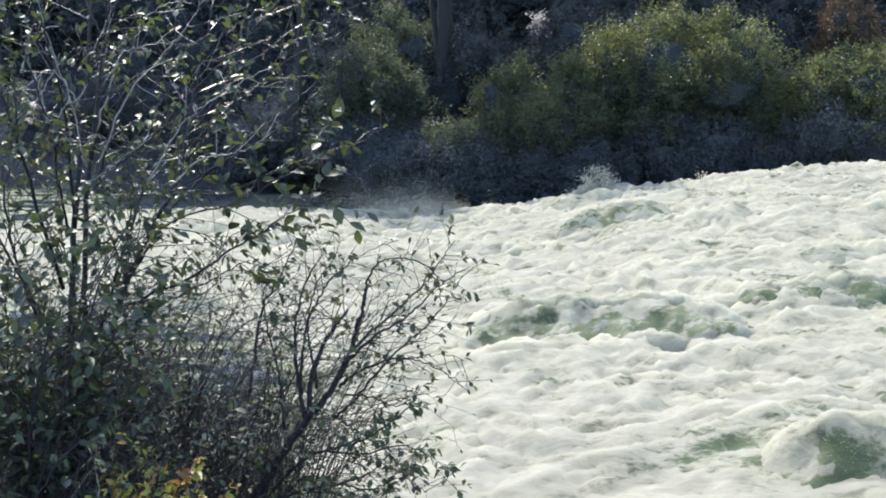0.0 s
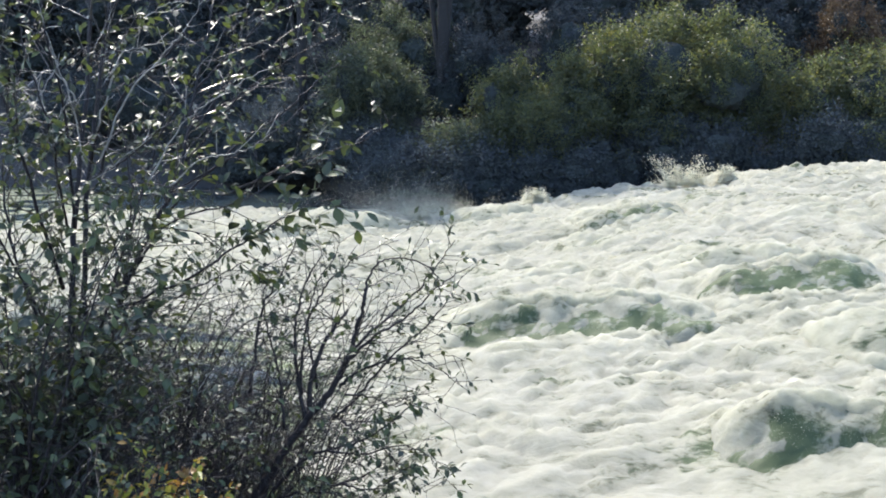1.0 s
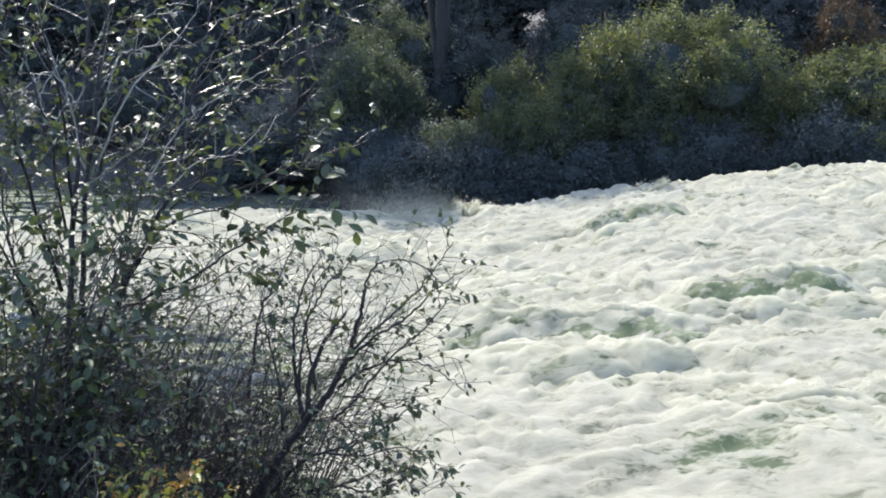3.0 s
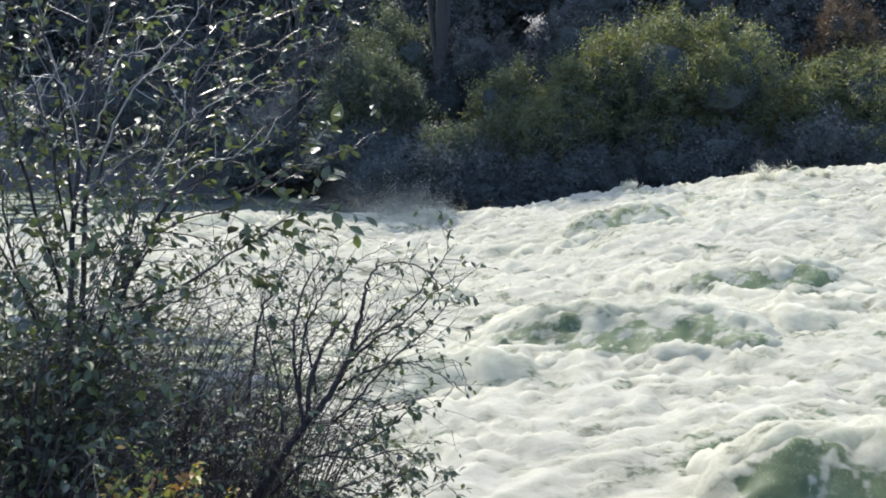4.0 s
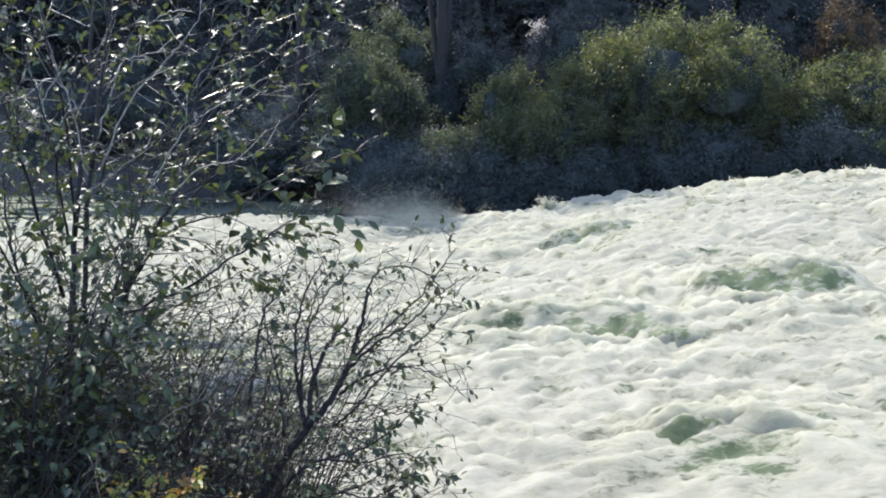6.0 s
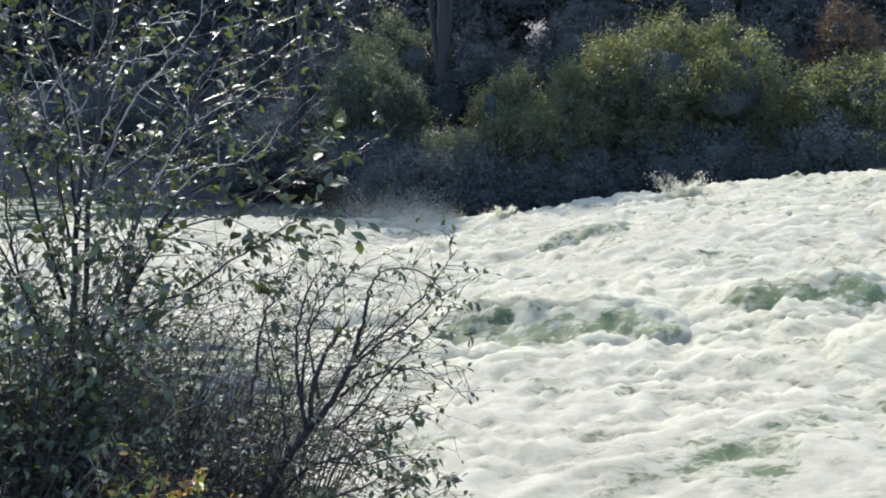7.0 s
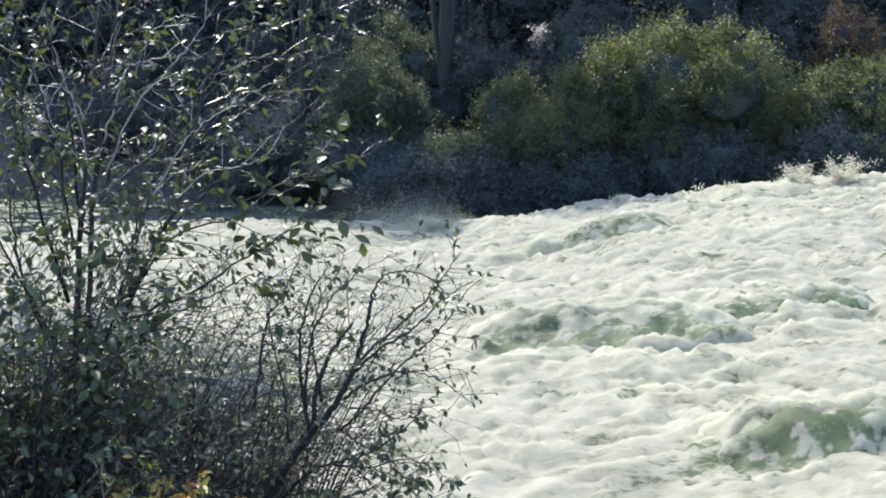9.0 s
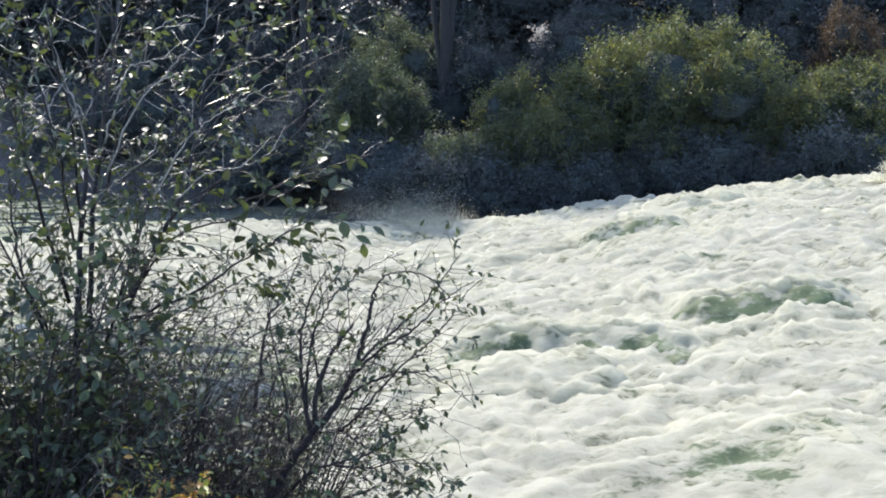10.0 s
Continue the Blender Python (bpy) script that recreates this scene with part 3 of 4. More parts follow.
# ---- near bank: tall leafy sapling, arching bare-twigged shrub, thicket, autumn seedling ----
LEAFY = 0.75
SAPLING_STEMS = [
    ([(-1.47, 3.48, 1.31), (-1.45, 3.59, 2.01), (-1.45, 3.72, 2.53), (-1.43, 3.85, 2.99), (-1.39, 3.93, 3.55)], 0.0230, .009, 29, .42, LEAFY, 0.040),
    ([(-1.50, 3.57, 1.27), (-1.44, 3.69, 1.98), (-1.43, 3.77, 2.52), (-1.40, 3.90, 2.99), (-1.35, 4.04, 3.56)], 0.0207, .008, 29, .42, LEAFY, 0.040),
    ([(-1.51, 3.69, 1.36), (-1.36, 3.80, 2.07), (-1.21, 3.86, 2.44), (-1.09, 3.90, 2.67), (-1.06, 4.04, 2.96), (-0.99, 4.22, 3.42)], 0.0230, .005, 31, .40, LEAFY, 0.040),
    ([(-1.38, 3.80, 2.68), (-1.25, 3.75, 3.00), (-1.03, 3.67, 3.18), (-0.94, 3.69, 3.31), (-0.87, 3.72, 3.45)], 0.0080, .003, 11, .30, 0.37, 0.037),
]
SAPLING_TOPS = [
    ([(-1.41, 3.81, 2.74), (-1.25, 3.66, 3.13), (-1.18, 3.62, 3.17), (-1.02, 3.58, 3.21)], 0.0069, .002, 8, .25, 0.35, 0.037),
    ([(-1.43, 3.67, 2.49), (-1.40, 3.54, 2.97), (-1.42, 3.48, 3.21), (-1.46, 3.51, 3.43)], 0.0080, .003, 13, .32, 0.50, 0.037),
    ([(-1.46, 3.67, 2.49), (-1.40, 3.42, 2.85), (-1.40, 3.34, 3.00), (-1.46, 3.37, 3.19), (-1.48, 3.40, 3.40)], 0.0069, .002, 13, .32, 0.50, 0.037),
    ([(-1.48, 3.63, 2.27), (-1.50, 3.41, 2.77), (-1.55, 3.35, 3.07), (-1.65, 3.39, 3.32)], 0.0103, .003, 20, .40, LEAFY, 0.040),
]
SAPLING_SIDES = [
    ([(-1.50, 3.60, 2.05), (-1.59, 3.45, 2.41), (-1.70, 3.40, 2.71)], 0.0103, .003, 20, .40, 0.65, 0.040),
    ([(-1.16, 3.87, 2.51), (-0.89, 3.91, 2.77), (-0.65, 3.94, 2.95), (-0.52, 4.06, 3.08), (-0.40, 4.08, 3.18)], 0.0069, .0018, 10, .22, 0.33, 0.034),
    ([(-1.12, 3.89, 2.62), (-0.86, 3.81, 2.76), (-0.73, 3.82, 2.83), (-0.55, 3.84, 2.96)], 0.0057, .0015, 8, .22, 0.35, 0.034),
    ([(-1.26, 3.84, 2.32), (-1.09, 3.77, 2.51), (-0.80, 3.68, 2.60), (-0.62, 3.70, 2.70), (-0.42, 3.71, 2.78)], 0.0069, .002, 14, .26, 0.57, 0.062),
    ([(-1.35, 3.81, 2.14), (-0.99, 3.64, 2.31), (-0.73, 3.56, 2.48), (-0.56, 3.58, 2.58), (-0.41, 3.59, 2.63)], 0.0080, .002, 13, .22, 0.65, 0.062),
]
SAPLING_REACHES = [
    ([(-1.37, 3.80, 2.05), (-1.06, 3.62, 2.23), (-0.86, 3.54, 2.33), (-0.73, 3.55, 2.40)], 0.0069, .002, 12, .20, 0.70, 0.062),
    ([(-1.41, 3.80, 2.68), (-1.26, 3.71, 2.75), (-1.06, 3.63, 2.89), (-0.93, 3.64, 2.96)], 0.0057, .002, 10, .28, 0.45, 0.037),
    ([(-1.33, 3.81, 2.14), (-1.29, 3.98, 2.54), (-1.18, 4.14, 2.91), (-0.90, 4.29, 3.23), (-0.65, 4.33, 3.51)], 0.0103, .003, 25, .36, 0.53, 0.037),
    ([(-1.08, 4.01, 2.73), (-0.88, 4.15, 3.01), (-0.64, 4.18, 3.18), (-0.44, 4.19, 3.28)], 0.0057, .0018, 15, .30, 0.51, 0.037),
]
SAPLING_INNER = [
    ([(-1.05, 4.03, 2.87), (-0.83, 4.18, 3.16), (-0.54, 4.20, 3.30), (-0.47, 4.23, 3.49)], 0.0057, .0018, 15, .30, 0.51, 0.037),
    ([(-0.91, 3.89, 2.60), (-0.61, 3.91, 2.74), (-0.33, 3.92, 2.83), (-0.19, 3.94, 2.94)], 0.0046, .0014, 7, .18, 0.43, 0.037),
    ([(-1.45, 3.67, 1.85), (-1.55, 3.52, 2.21), (-1.59, 3.46, 2.50), (-1.63, 3.51, 2.76)], 0.0115, .004, 27, .36, 0.70, 0.040),
    ([(-1.47, 3.66, 1.81), (-1.25, 3.53, 2.29), (-1.15, 3.48, 2.60), (-1.17, 3.52, 2.85)], 0.0103, .003, 25, .34, 0.65, 0.040),
]
# branches that catch the sun, light in their bark, placed to the camera's view
SUNLIT_TWIGS = [
    ([(-1.343, 3.580, 2.739), (-1.377, 3.548, 3.022), (-1.400, 3.515, 3.103), (-1.427, 3.482, 3.271), (-1.434, 3.450, 3.346)], 0.0045, 0.0012, 3, 0.14, 0, 0.03),
    ([(-1.428, 3.530, 2.764), (-1.457, 3.487, 2.992), (-1.471, 3.443, 3.121), (-1.475, 3.400, 3.191)], 0.004, 0.0012, 2, 0.14, 0, 0.03),
    ([(-1.299, 3.580, 2.761), (-1.148, 3.548, 3.029), (-1.018, 3.515, 3.154), (-0.913, 3.482, 3.261), (-0.846, 3.450, 3.347)], 0.006, 0.0012, 5, 0.14, 0, 0.03),
    ([(-1.285, 3.560, 2.888), (-1.199, 3.527, 3.104), (-1.154, 3.495, 3.163), (-1.072, 3.463, 3.183), (-0.991, 3.430, 3.193)], 0.005, 0.0012, 3, 0.14, 0, 0.03),
    ([(-1.347, 3.580, 2.665), (-1.298, 3.537, 2.700), (-1.173, 3.493, 2.787), (-1.053, 3.450, 2.861)], 0.0045, 0.0012, 3, 0.14, 0, 0.03),
]
SUNLIT_SHOOTS = [
    ([(-1.332, 3.530, 2.971), (-1.409, 3.487, 3.102), (-1.476, 3.443, 3.052), (-1.559, 3.400, 3.012)], 0.004, 0.0012, 3, 0.14, 0, 0.03),
    ([(-1.363, 3.480, 3.152), (-1.457, 3.437, 2.992), (-1.536, 3.393, 2.873), (-1.550, 3.350, 2.831)], 0.004, 0.0012, 3, 0.14, 0, 0.03),
    ([(-1.461, 3.500, 1.882), (-1.420, 3.457, 2.028), (-1.376, 3.413, 2.126), (-1.341, 3.370, 2.222)], 0.0045, 0.0012, 2, 0.14, 0, 0.03),
    ([(-1.321, 3.580, 1.993), (-1.262, 3.548, 2.065), (-1.141, 3.515, 2.122), (-0.961, 3.482, 2.113), (-0.782, 3.450, 2.149)], 0.0055, 0.0012, 4, 0.14, 0, 0.03),
    ([(-1.450, 3.430, 1.616), (-1.386, 3.365, 1.719), (-1.308, 3.300, 1.851)], 0.005, 0.0012, 3, 0.14, 0, 0.03),
    ([(-1.207, 3.480, 1.866), (-1.126, 3.437, 1.924), (-1.004, 3.393, 2.003), (-0.887, 3.350, 2.058)], 0.004, 0.0012, 2, 0.14, 0, 0.03),
]
SUNLIT_REACHES = [
    ([(-1.056, 3.680, 2.666), (-0.934, 3.647, 2.767), (-0.818, 3.615, 2.790), (-0.724, 3.583, 2.820), (-0.636, 3.550, 2.878)], 0.004, 0.0012, 3, 0.14, 0, 0.03),
    ([(-1.154, 3.680, 2.666), (-1.016, 3.647, 2.874), (-0.918, 3.615, 2.960), (-0.759, 3.583, 3.054), (-0.626, 3.550, 3.115)], 0.0045, 0.0012, 4, 0.14, 0, 0.03),
    ([(-1.179, 3.630, 3.138), (-1.106, 3.587, 3.279), (-1.007, 3.543, 3.336), (-0.913, 3.500, 3.351)], 0.004, 0.0012, 3, 0.14, 0, 0.03),
    ([(-1.172, 3.480, 1.709), (-1.023, 3.437, 1.858), (-0.882, 3.393, 1.938), (-0.784, 3.350, 2.058)], 0.004, 0.0012, 3, 0.14, 0, 0.03),
]
woody("alder_sapling", "multi-stemmed alder sapling with dark green leaves",
      SAPLING_STEMS + SAPLING_TOPS + SAPLING_SIDES + SAPLING_REACHES + SAPLING_INNER, 2, (-1.48, 3.53, 1.29), M_NEAR_LEAF, M_LEAF_PIECE, 280, category="sapling", pale=SUNLIT_TWIGS + SUNLIT_SHOOTS + SUNLIT_REACHES)

def leafy_limbs(seed, count, base, x0, x1, z0, z1, reach):
    """Limbs that fan out from one foot to a wide leafy crown."""
    r = random.Random(seed)
    limbs = []
    for k in range(count):
        foot = Vector(base) + Vector((r.gauss(0, .06), r.gauss(0, .06), 0))
        tip = Vector((x0 + (x1 - x0) * (k + r.random()) / count, base[1] + r.uniform(-reach, reach), r.uniform(z0, z1)))
        bow = Vector((r.gauss(0, .08), r.gauss(0, .08), .12))
        limbs.append(([foot, foot.lerp(tip, .35) + bow, foot.lerp(tip, .7) + bow, tip], r.uniform(.005, .009), .002, 18, .26, .55, .048))
    return limbs


woody("leafy_alder", "young alder with dense dark green leaves at the bank", leafy_limbs(12, 20, (-1.50, 3.29, 1.41), -2.0, -1.0, 1.55, 2.75, .35), 12, (-1.50, 3.29, 1.41), M_NEAR_LEAF, M_LEAF_PIECE, 200, category="sapling")
woody("leafy_alder", "young alder with dense dark green leaves at the bank", leafy_limbs(13, 16, (-1.95, 3.67, 1.22), -2.3, -1.35, 1.5, 2.6, .35), 13, (-1.95, 3.67, 1.22), M_NEAR_LEAF, category="sapling")

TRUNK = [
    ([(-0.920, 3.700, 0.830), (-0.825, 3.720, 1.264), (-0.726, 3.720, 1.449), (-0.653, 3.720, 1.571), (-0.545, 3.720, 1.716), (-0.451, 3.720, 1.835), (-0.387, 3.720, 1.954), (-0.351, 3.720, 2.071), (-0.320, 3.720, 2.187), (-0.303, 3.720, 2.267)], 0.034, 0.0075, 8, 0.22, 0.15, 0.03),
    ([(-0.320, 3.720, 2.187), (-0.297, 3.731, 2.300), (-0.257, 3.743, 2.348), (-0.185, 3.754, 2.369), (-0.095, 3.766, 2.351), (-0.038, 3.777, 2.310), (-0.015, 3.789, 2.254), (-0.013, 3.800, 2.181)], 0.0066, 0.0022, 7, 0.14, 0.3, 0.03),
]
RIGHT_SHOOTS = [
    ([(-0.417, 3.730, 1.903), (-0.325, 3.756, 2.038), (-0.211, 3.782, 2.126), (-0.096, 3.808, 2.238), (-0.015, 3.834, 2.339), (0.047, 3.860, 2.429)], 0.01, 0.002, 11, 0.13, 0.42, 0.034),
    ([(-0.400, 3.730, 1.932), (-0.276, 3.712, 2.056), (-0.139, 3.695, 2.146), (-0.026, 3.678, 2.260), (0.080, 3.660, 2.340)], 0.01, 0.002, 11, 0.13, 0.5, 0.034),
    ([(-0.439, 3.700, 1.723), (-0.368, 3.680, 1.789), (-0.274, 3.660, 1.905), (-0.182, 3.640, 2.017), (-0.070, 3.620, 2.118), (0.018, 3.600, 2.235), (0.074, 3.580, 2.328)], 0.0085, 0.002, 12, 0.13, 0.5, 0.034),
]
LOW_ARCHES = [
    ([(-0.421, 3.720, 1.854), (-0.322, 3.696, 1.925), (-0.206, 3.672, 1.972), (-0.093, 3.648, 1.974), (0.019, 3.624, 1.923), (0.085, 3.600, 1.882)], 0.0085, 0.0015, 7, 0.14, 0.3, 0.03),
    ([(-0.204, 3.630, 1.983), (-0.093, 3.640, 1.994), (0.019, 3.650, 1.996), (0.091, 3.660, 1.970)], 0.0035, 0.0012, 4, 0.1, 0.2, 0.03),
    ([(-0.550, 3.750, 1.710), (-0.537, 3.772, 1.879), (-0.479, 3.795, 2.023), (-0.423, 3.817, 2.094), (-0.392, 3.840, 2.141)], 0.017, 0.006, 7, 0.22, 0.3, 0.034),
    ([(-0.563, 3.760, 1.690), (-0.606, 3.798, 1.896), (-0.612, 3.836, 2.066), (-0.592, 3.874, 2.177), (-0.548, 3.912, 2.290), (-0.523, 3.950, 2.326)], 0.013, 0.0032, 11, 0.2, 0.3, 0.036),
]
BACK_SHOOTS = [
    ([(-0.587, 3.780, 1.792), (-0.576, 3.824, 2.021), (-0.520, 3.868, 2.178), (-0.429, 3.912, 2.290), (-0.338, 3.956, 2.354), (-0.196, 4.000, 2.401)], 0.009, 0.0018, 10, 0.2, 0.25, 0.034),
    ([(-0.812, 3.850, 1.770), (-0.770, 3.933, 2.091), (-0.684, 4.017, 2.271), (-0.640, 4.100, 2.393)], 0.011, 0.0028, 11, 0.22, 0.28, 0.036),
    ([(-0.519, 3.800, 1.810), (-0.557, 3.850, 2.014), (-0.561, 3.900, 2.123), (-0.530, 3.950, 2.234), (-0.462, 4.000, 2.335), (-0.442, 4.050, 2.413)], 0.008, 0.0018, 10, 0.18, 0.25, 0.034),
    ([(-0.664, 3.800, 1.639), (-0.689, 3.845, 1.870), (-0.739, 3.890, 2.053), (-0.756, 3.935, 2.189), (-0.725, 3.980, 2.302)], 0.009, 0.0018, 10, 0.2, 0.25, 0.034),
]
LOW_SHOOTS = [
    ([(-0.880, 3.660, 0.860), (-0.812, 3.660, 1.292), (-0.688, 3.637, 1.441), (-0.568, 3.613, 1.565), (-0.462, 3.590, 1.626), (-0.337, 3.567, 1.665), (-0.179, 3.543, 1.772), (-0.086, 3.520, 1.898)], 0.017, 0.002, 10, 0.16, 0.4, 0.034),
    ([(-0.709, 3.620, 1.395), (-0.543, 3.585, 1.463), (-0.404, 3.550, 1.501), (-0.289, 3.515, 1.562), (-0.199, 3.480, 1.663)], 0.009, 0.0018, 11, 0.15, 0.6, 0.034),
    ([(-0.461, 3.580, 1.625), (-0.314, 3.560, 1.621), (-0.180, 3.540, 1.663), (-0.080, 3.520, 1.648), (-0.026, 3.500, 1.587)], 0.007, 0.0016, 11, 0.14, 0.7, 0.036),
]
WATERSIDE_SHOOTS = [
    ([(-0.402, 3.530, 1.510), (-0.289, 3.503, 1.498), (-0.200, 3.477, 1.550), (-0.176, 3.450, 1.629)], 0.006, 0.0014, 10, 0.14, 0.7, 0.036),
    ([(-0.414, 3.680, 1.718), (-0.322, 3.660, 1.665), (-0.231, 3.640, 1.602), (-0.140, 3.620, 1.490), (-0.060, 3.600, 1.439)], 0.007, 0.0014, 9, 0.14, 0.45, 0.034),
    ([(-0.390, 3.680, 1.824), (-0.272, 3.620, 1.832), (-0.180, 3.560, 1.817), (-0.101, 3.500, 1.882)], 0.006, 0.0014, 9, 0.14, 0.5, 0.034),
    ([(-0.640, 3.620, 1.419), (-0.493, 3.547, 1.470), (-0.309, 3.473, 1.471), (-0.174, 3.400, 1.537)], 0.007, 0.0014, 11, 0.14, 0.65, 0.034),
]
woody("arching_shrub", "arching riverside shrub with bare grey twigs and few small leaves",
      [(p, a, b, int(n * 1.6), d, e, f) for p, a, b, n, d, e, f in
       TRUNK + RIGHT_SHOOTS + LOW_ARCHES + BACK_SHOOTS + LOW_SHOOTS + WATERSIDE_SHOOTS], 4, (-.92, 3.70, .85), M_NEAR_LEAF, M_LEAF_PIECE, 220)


def thicket(name, label, seed, count, x0, x1, y0, y1, tall, leafy, size, mat, pieces=0, sway=1.0, shoot=.30):
    """Many thin stems from one patch of the bank."""
    r = random.Random(seed)
    limbs = []
    for k in range(count):
        x, y = r.uniform(x0, x1), r.uniform(y0, y1)
        z = max(-.25, float(near_ground(np.array([x]), np.array([y]))[0])) - .05
        h, lean = tall * r.uniform(.55, 1.15), Vector((max(-.5, min(.6, r.gauss(.30, .42))), r.gauss(.05, .25), 0)) * sway
        b = Vector((x, y, z))
        limbs.append(([b, b + lean * h * .3 + Vector((0, 0, h * .5)), b + lean * h * .9 + Vector((0, 0, h * .9)), b + lean * h * 1.5 + Vector((r.gauss(0, .1), r.gauss(0, .1), h))],
                      r.uniform(.0035, .007), .0016, 8, shoot, leafy * r.uniform(.4, 1.5), size))
    return woody(name, label, limbs, seed, limbs[0][0][0], mat, M_LEAF_PIECE, pieces, category="thicket")


thicket("thicket", "dense dark thicket of thin glossy twigs and leaves", 7, 120, -2.6, -0.95, 3.3, 5.0, 0.80, .17, .034, M_NEAR_LEAF)
thicket("thicket", "tangle of mostly bare twigs over the water's edge", 8, 190, -2.0, -0.70, 3.4, 5.0, 0.85, .10, .030, M_NEAR_LEAF, sway=.7)
thicket("thicket", "tall dense brush of dark twigs beside the arching shrub", 14, 150, -1.45, -0.66, 3.7, 4.6, 1.30, .10, .030, M_NEAR_LEAF, sway=.55)
thicket("thicket", "leafy green undergrowth on the bank", 9, 45, -2.5, -1.15, 2.9, 4.2, 0.70, .30, .034, M_NEAR_LEAF)
thicket("autumn_seedling", "low seedling with yellow-green autumn leaves", 10, 20, -1.04, -0.86, 2.74, 2.92, 0.56, 1.0, .029, M_YELLOW, sway=.2, shoot=.11)
thicket("autumn_seedling", "low seedling with orange autumn leaves", 11, 10, -0.78, -0.69, 2.76, 2.90, 0.54, .9, .027, M_ORANGE, sway=.1, shoot=.10)


# ---- far bank: willows at the water, forest behind ----
def dome(w, d, h, seed, lobes=9):
    """Lobes of a rounded bush that reaches to the ground."""
    r = random.Random(seed)
    out = [((0, 0, h * .45), (w * .36, d * .36, h * .5))]
    for k in range(lobes):
        a = 2 * math.pi * (k + r.random() * .7) / lobes
        e = r.uniform(.1, .75)
        q = r.uniform(.16, .26)
        out.append(((math.cos(a) * w * .34, math.sin(a) * d * .34, h * e), (w * q, d * q, h * q)))
    return out


def shore_bush(label, x, y, z, w, d, h, mat, seed, count=36000, size=.065, category="bush", lobes=None):
    dark = mat in (M_SHADE_LEAF, M_DEEP_SHADE_LEAF)
    return leafy_tree("willow_bush", label, (x, y, z), lobes or dome(w, d, h, seed), int(count * (1.9 if dark else 2.4)), size * (1.0 if dark else .95), mat, seed, .09, category=category)


shore_bush("large rounded yellow-green willow bush on the far shore", 6.4, 27.6, .35, 5.4, 3.8, 5.0, M_WILLOW, 1, 52000,
           lobes=[((-.3, 0, 3.2), (1.9, 1.5, 1.85)), ((1.8, 0, 3.2), (1.5, 1.4, 1.75)), ((-1.7, -.2, 3.1), (1.1, 1.1, 1.3)), ((-2.6, -.3, 2.6), (1.0, 1.0, 1.1)),
                  ((0, -.2, 1.5), (2.6, 1.5, 1.5)), ((1.3, -1.0, 2.8), (1.1, .8, .8)), ((-2.7, -1.0, 2.1), (.9, .8, .8))])
shore_bush("broad olive willow bush at the waterside", 11.9, 27.3, .35, 6.0, 3.8, 4.2, M_WILLOW, 2, 46000,
           lobes=[((-1.5, 0, 2.5), (1.1, 1.2, 1.2)), ((0.2, 0, 2.75), (1.5, 1.3, 1.2)), ((1.9, 0, 2.9), (1.6, 1.3, 1.25)), ((0, -.4, 1.4), (3.0, 1.5, 1.4)), ((3.4, 0, 2.6), (1.4, 1.3, 1.5))])
shore_bush("low willow bush sloping to the river", 3.1, 27.0, .3, 3.2, 2.6, 3.1, M_WILLOW, 3)
shore_bush("slim upright willow bush with pale top", 1.9, 28.2, .8, 2.0, 2.0, 3.4, M_WILLOW, 4, 22000)
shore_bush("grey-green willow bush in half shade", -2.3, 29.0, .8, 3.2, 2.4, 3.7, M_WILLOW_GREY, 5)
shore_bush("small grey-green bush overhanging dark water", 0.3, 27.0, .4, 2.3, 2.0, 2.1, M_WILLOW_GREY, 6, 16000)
# shade-coloured leaves here also stand in for the willows' dark undersides
shore_bush("low shaded bush under the large willow", 7.2, 26.4, .2, 3.8, 1.8, 2.4, M_SHADE_LEAF, 7, 24000)
shore_bush("low shaded bush at the water's edge", 4.2, 26.5, .1, 3.2, 1.6, 2.0, M_SHADE_LEAF, 8, 18000)
shore_bush("low shaded bush at the water's edge", 10.6, 26.0, .2, 4.2, 1.6, 2.4, M_SHADE_LEAF, 9, 20000)
shore_bush("dark bush at the head of the pool", -5.2, 31.6, .4, 4.0, 2.6, 3.2, M_SHADE_LEAF, 10, 22000)
shore_bush("dark bush at the head of the pool", -9.0, 34.4, .4, 4.6, 2.8, 3.4, M_SHADE_LEAF, 11, 22000)
shore_bush("dark bush at the head of the pool", -13.5, 35.0, .4, 5.0, 2.8, 3.6, M_SHADE_LEAF, 12, 22000)
shore_bush("dark bush above the pool", -4.0, 33.6, 1.4, 4.4, 3.0, 4.2, M_DEEP_SHADE_LEAF, 14, 26000)
shore_bush("dark bush above the pool", -7.6, 36.4, 1.4, 5.0, 3.0, 4.6, M_DEEP_SHADE_LEAF, 15, 26000)
shore_bush("dark bush behind the willows", 1.0, 31.8, 1.8, 4.2, 3.0, 4.4, M_DEEP_SHADE_LEAF, 16, 26000)
shore_bush("dark bush behind the willows", 4.8, 31.6, 1.8, 4.6, 3.0, 4.6, M_DEEP_SHADE_LEAF, 17, 26000)
shore_bush("dark bush behind the willows", 9.2, 31.8, 1.8, 4.6, 3.0, 4.6, M_DEEP_SHADE_LEAF, 18, 26000)
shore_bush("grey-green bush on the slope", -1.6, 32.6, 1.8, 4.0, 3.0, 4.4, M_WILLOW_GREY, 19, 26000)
shore_bush("dark bush above the pool", -11.8, 38.0, 1.4, 5.4, 3.0, 5.0, M_DEEP_SHADE_LEAF, 21, 26000)
shore_bush("low dark bush hanging over the pool", -2.0, 28.0, .2, 3.6, 1.8, 2.0, M_SHADE_LEAF, 22, 18000)
shore_bush("low dark bush hanging over the pool", -6.6, 33.4, .1, 4.0, 2.0, 2.2, M_SHADE_LEAF, 23, 18000)
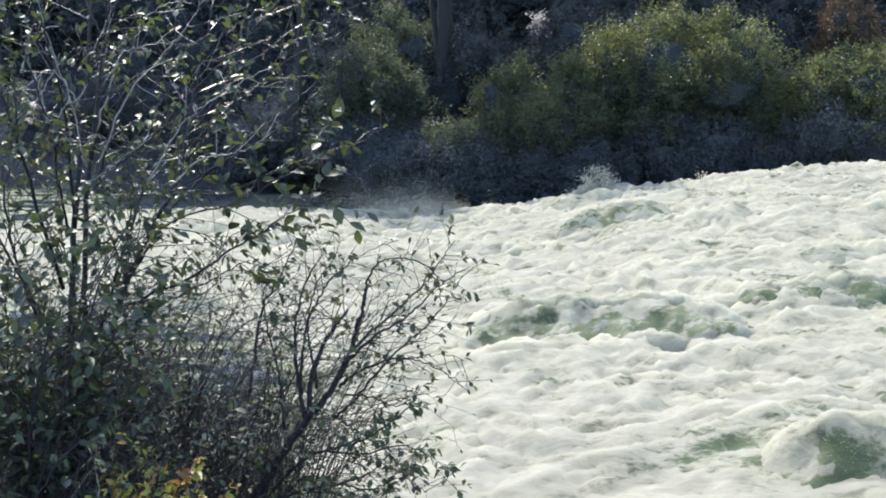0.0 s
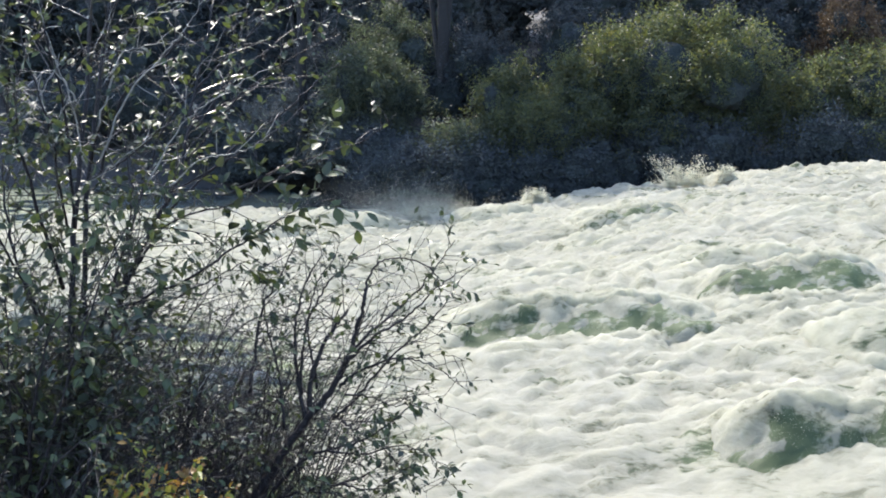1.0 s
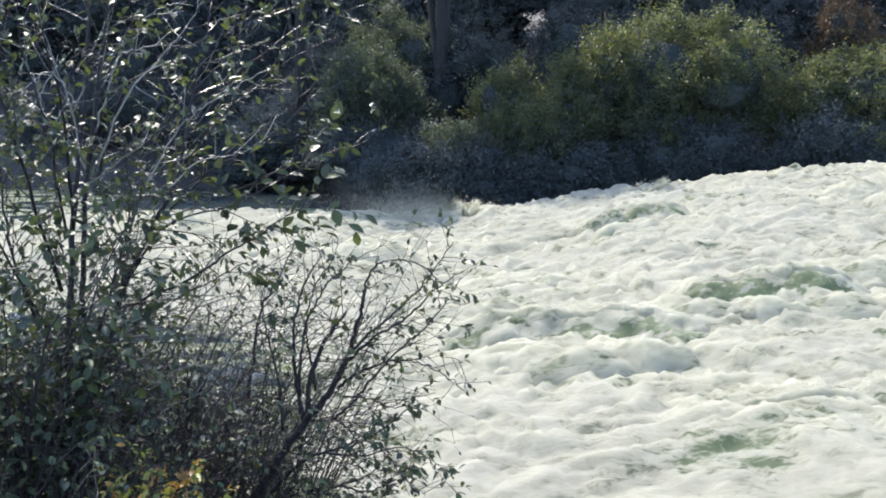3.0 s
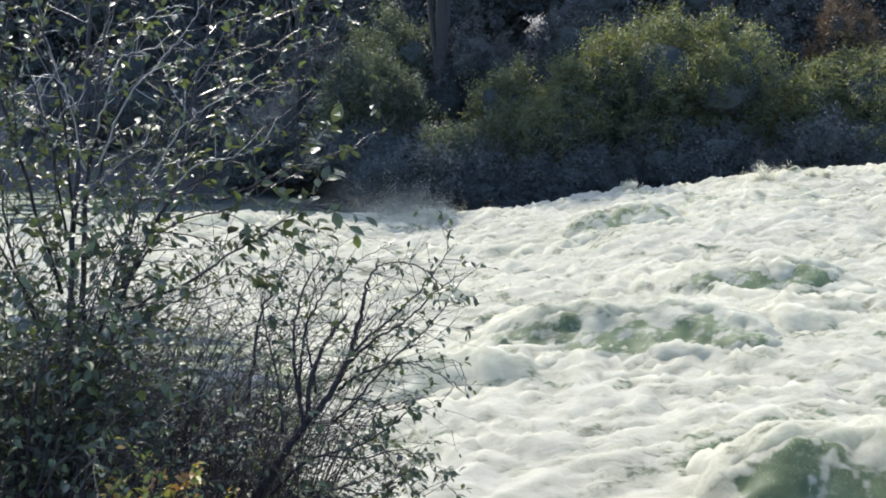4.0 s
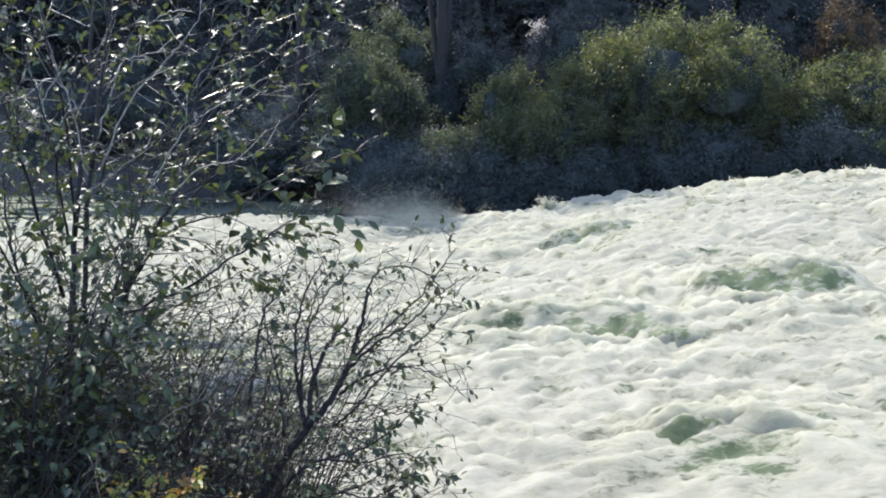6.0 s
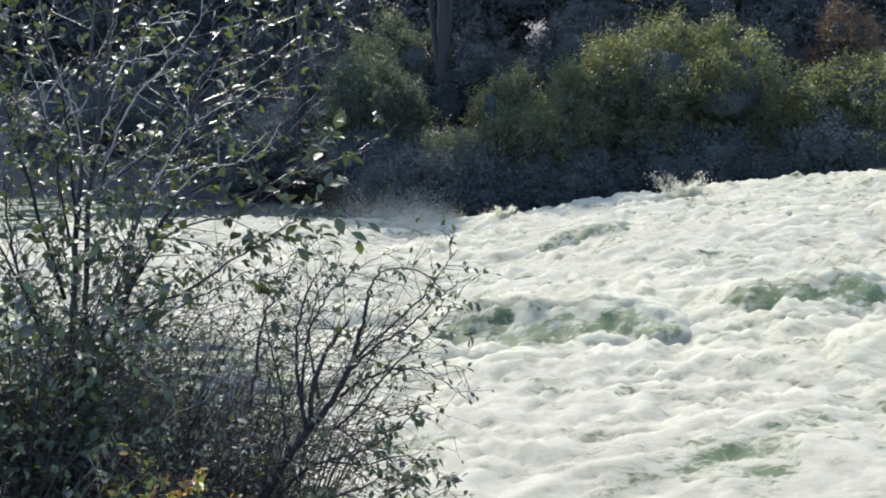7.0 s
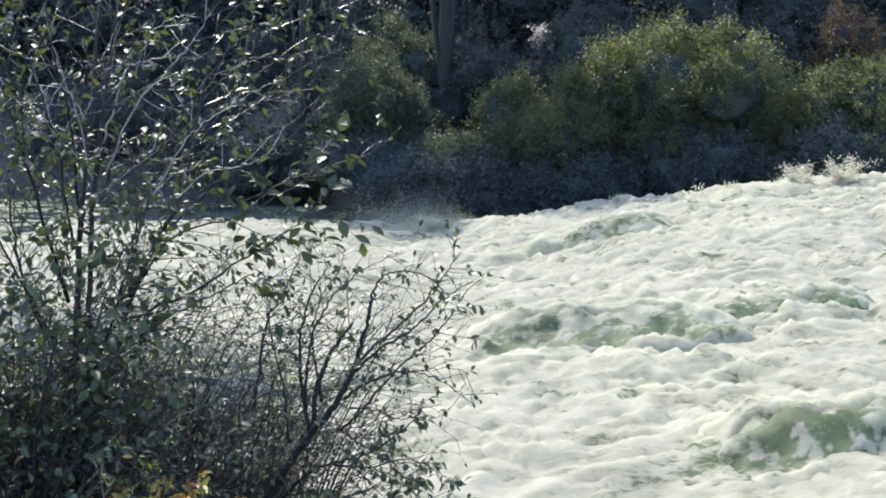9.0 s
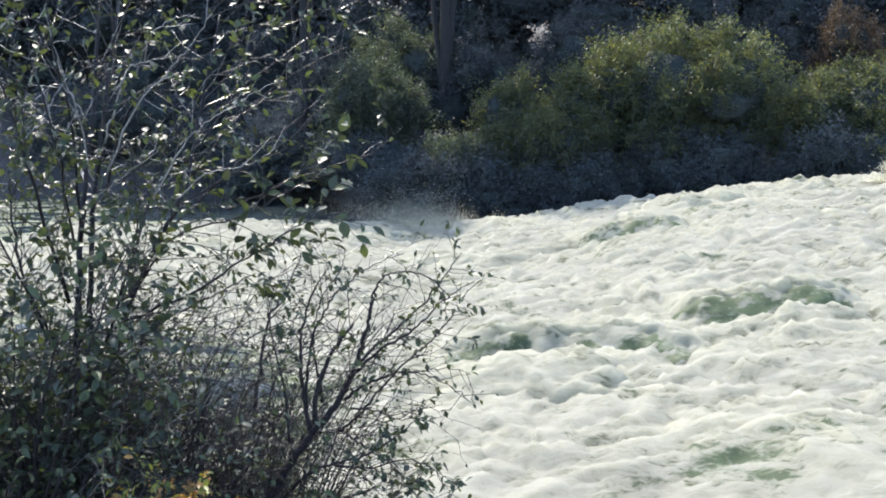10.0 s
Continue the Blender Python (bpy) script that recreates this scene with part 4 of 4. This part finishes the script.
shore_bush("low dark bush trailing in the water", 1.3, 26.0, .0, 3.0, 1.4, 1.7, M_SHADE_LEAF, 24, 16000)
shore_bush("low dark bush trailing in the water", -0.9, 26.3, .0, 2.6, 1.4, 1.6, M_SHADE_LEAF, 25, 16000)
shore_bush("low dark bush trailing in the water", 3.2, 25.8, .0, 2.6, 1.2, 1.6, M_SHADE_LEAF, 26, 16000)
shore_bush("russet-leaved bush above the willows", 12.9, 31.6, 2.0, 2.2, 2.0, 4.6, M_RED_LEAF, 13, 20000)


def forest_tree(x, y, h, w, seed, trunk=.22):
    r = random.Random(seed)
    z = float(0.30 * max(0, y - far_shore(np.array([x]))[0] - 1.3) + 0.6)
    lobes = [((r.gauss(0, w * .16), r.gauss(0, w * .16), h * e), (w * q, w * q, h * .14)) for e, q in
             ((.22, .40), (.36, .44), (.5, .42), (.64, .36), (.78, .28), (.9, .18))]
    return leafy_tree("forest_tree", "tall dark forest tree in shade on the slope", (x, y, z), lobes, 11000, .16, M_DEEP_SHADE_LEAF, seed, trunk, .28, "tree", trunk_h=h * .95)


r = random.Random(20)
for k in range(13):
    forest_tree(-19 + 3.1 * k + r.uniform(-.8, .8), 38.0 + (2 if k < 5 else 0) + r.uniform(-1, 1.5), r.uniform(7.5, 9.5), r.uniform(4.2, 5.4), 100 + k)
# back row raised out of view, unseen tops added to shade the shore bushes
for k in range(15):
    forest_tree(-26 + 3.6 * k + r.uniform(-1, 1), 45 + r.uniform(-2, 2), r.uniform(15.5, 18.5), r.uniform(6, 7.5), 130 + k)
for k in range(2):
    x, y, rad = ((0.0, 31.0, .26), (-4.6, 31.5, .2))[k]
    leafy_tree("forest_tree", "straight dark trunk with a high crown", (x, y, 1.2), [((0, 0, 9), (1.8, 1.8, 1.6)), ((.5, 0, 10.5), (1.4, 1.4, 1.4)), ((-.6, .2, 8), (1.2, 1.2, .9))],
               8000, .14, M_DEEP_SHADE_LEAF, 160 + k, rad, .25, "tree", trunk_h=11)


# ---- what moves ----
def motions():
    times = [k * 0.5 for k in range(21)]
    # standing waves wander, surge and sink: seconds, along the stream, across it, lift
    mid = [(0, 1.79, 11.02, 0.07), (0.5, 1.84, 11.01, 0.1), (1, 1.56, 11.18, 0.08), (1.5, 1.98, 10.92, 0), (2, 1.75, 11.08, 0), (2.5, 1.37, 11.13, -0.05), (4, 2.02, 10.61, 0.12), (4.5, 2.33, 10.95, 0.14), (5, 2.38, 11.26, 0.05), (5.5, 1.76, 11.46, -0.04), (7, 1.3, 11.47, 0.12), (7.5, 1.63, 11.38, 0.12), (8, 2.05, 10.75, 0.1), (8.5, 2.04, 10.52, 0.13), (9, 1.78, 11.16, 0.09), (9.5, 1.73, 10.82, -0.05), (10, 1.41, 10.89, -0.03)]
    walk(mid_wave, [(t, ride(x, y, z, 5 * math.sin(.9 * t), 3 * math.sin(2 * t))) for t, x, y, z in mid])
    side = [(0, 4.64, 11.36, -0.06), (0.5, 4.78, 11.87, 0), (1, 4.51, 11.95, 0.07), (1.5, 4.13, 11.71, 0.07), (2, 4.02, 11.8, 0.06), (2.5, 4.02, 11.34, 0.06), (4, 4.28, 12.35, -0.02), (4.5, 4.33, 11.72, -0.08), (5, 4.43, 12.58, -0.02), (5.5, 4.33, 12.61, 0.03), (7, 4.61, 11.63, 0.04), (7.5, 4.2, 11.56, 0.03), (8, 4.11, 11.63, -0.02), (8.5, 3.99, 11, -0.03), (9, 4.26, 11.49, -0.08), (9.5, 4.44, 11.22, -0.03), (10, 4.01, 11.66, 0)]
    walk(side_wave, [(t, ride(x, y, z, -6 + 5 * math.sin(.9 * t), 3 * math.sin(1.9 * t + 1))) for t, x, y, z in side])
    walk(back_wave, [(t, ride(3.2 + .5 * math.sin(.7 * t), 17.6, -.05 + .08 * math.sin(1.4 * t + 2), 5 * math.sin(t), 0)) for t in times])
    # rollers run past the near bank one after another
    runs = [[(-.6, 3.3, 6.4, -.3), (0, 2.96, 6.79, -.02), (.5, 2.78, 6.91, .03), (1, 2.73, 7.26, .03), (1.5, 2.65, 7.46, -.14)],
            [(1, 3.4, 7.1, -.4), (1.5, 3.2, 7.43, -.12), (2, 3.11, 7.86, .02), (2.5, 3.03, 8.34, .0)],
            [(3.4, 2.8, 6.2, -.4), (4, 2.55, 6.58, -.05), (4.5, 2.71, 6.9, .03), (5, 2.75, 7.36, .06), (5.5, 2.41, 7.73, .0)],
            [(7.5, 3.2, 6.3, -.4), (8, 2.97, 6.71, -.05), (8.5, 2.84, 7.19, .03), (9, 2.75, 7.59, .03), (9.5, 2.67, 7.67, -.12)]]
    for ob, run in zip(rollers, runs):
        ts, xs, ys, ls = zip(*run)
        rows = []
        for t in times:
            early, late = max(0, ts[0] - t), max(0, t - ts[-1])
            x = float(np.interp(t, ts, xs)) + .4 + .3 * early - .7 * late
            y = float(np.interp(t, ts, ys)) - .2 - .1 * early + .25 * min(late, 2)
            rows.append((t, ride(x, y, float(np.interp(t, ts, ls)) - min(.9, .6 * early + .5 * late), 8 * math.sin(t), 3 * math.sin(2 * t))))
        walk(ob, rows)
    for ob, x, y, v, lift, phase, turn in mounds:
        walk(ob, [(t, ride(x - v * t, y + .06 * t, lift + .06 * math.sin(1.9 * t + phase), turn + 5 * math.sin(t + phase), 4 * math.sin(2.3 * t + phase))) for t in times])
    walk(mist, [(t, pose(-.55 + .12 * math.sin(.8 * t), 22.6, .22 + .05 * math.sin(1.3 * t), 0, 0, 4 * math.sin(t))) for t in times])
    # splashes leap and fall back
    for ob, x, y, size, peaks in splashes:
        rows = []
        for k in range(51):
            t = k * 0.2
            near = min(abs(t - p) for p in peaks)
            rows.append((t, pose(x - .25 * math.sin(t), y, level(x, y) + .05 + max(-.75 * size, .12 - 4.2 * near * near), 0, 0, 12 * math.sin(t))))
        walk(ob, rows)


motions()
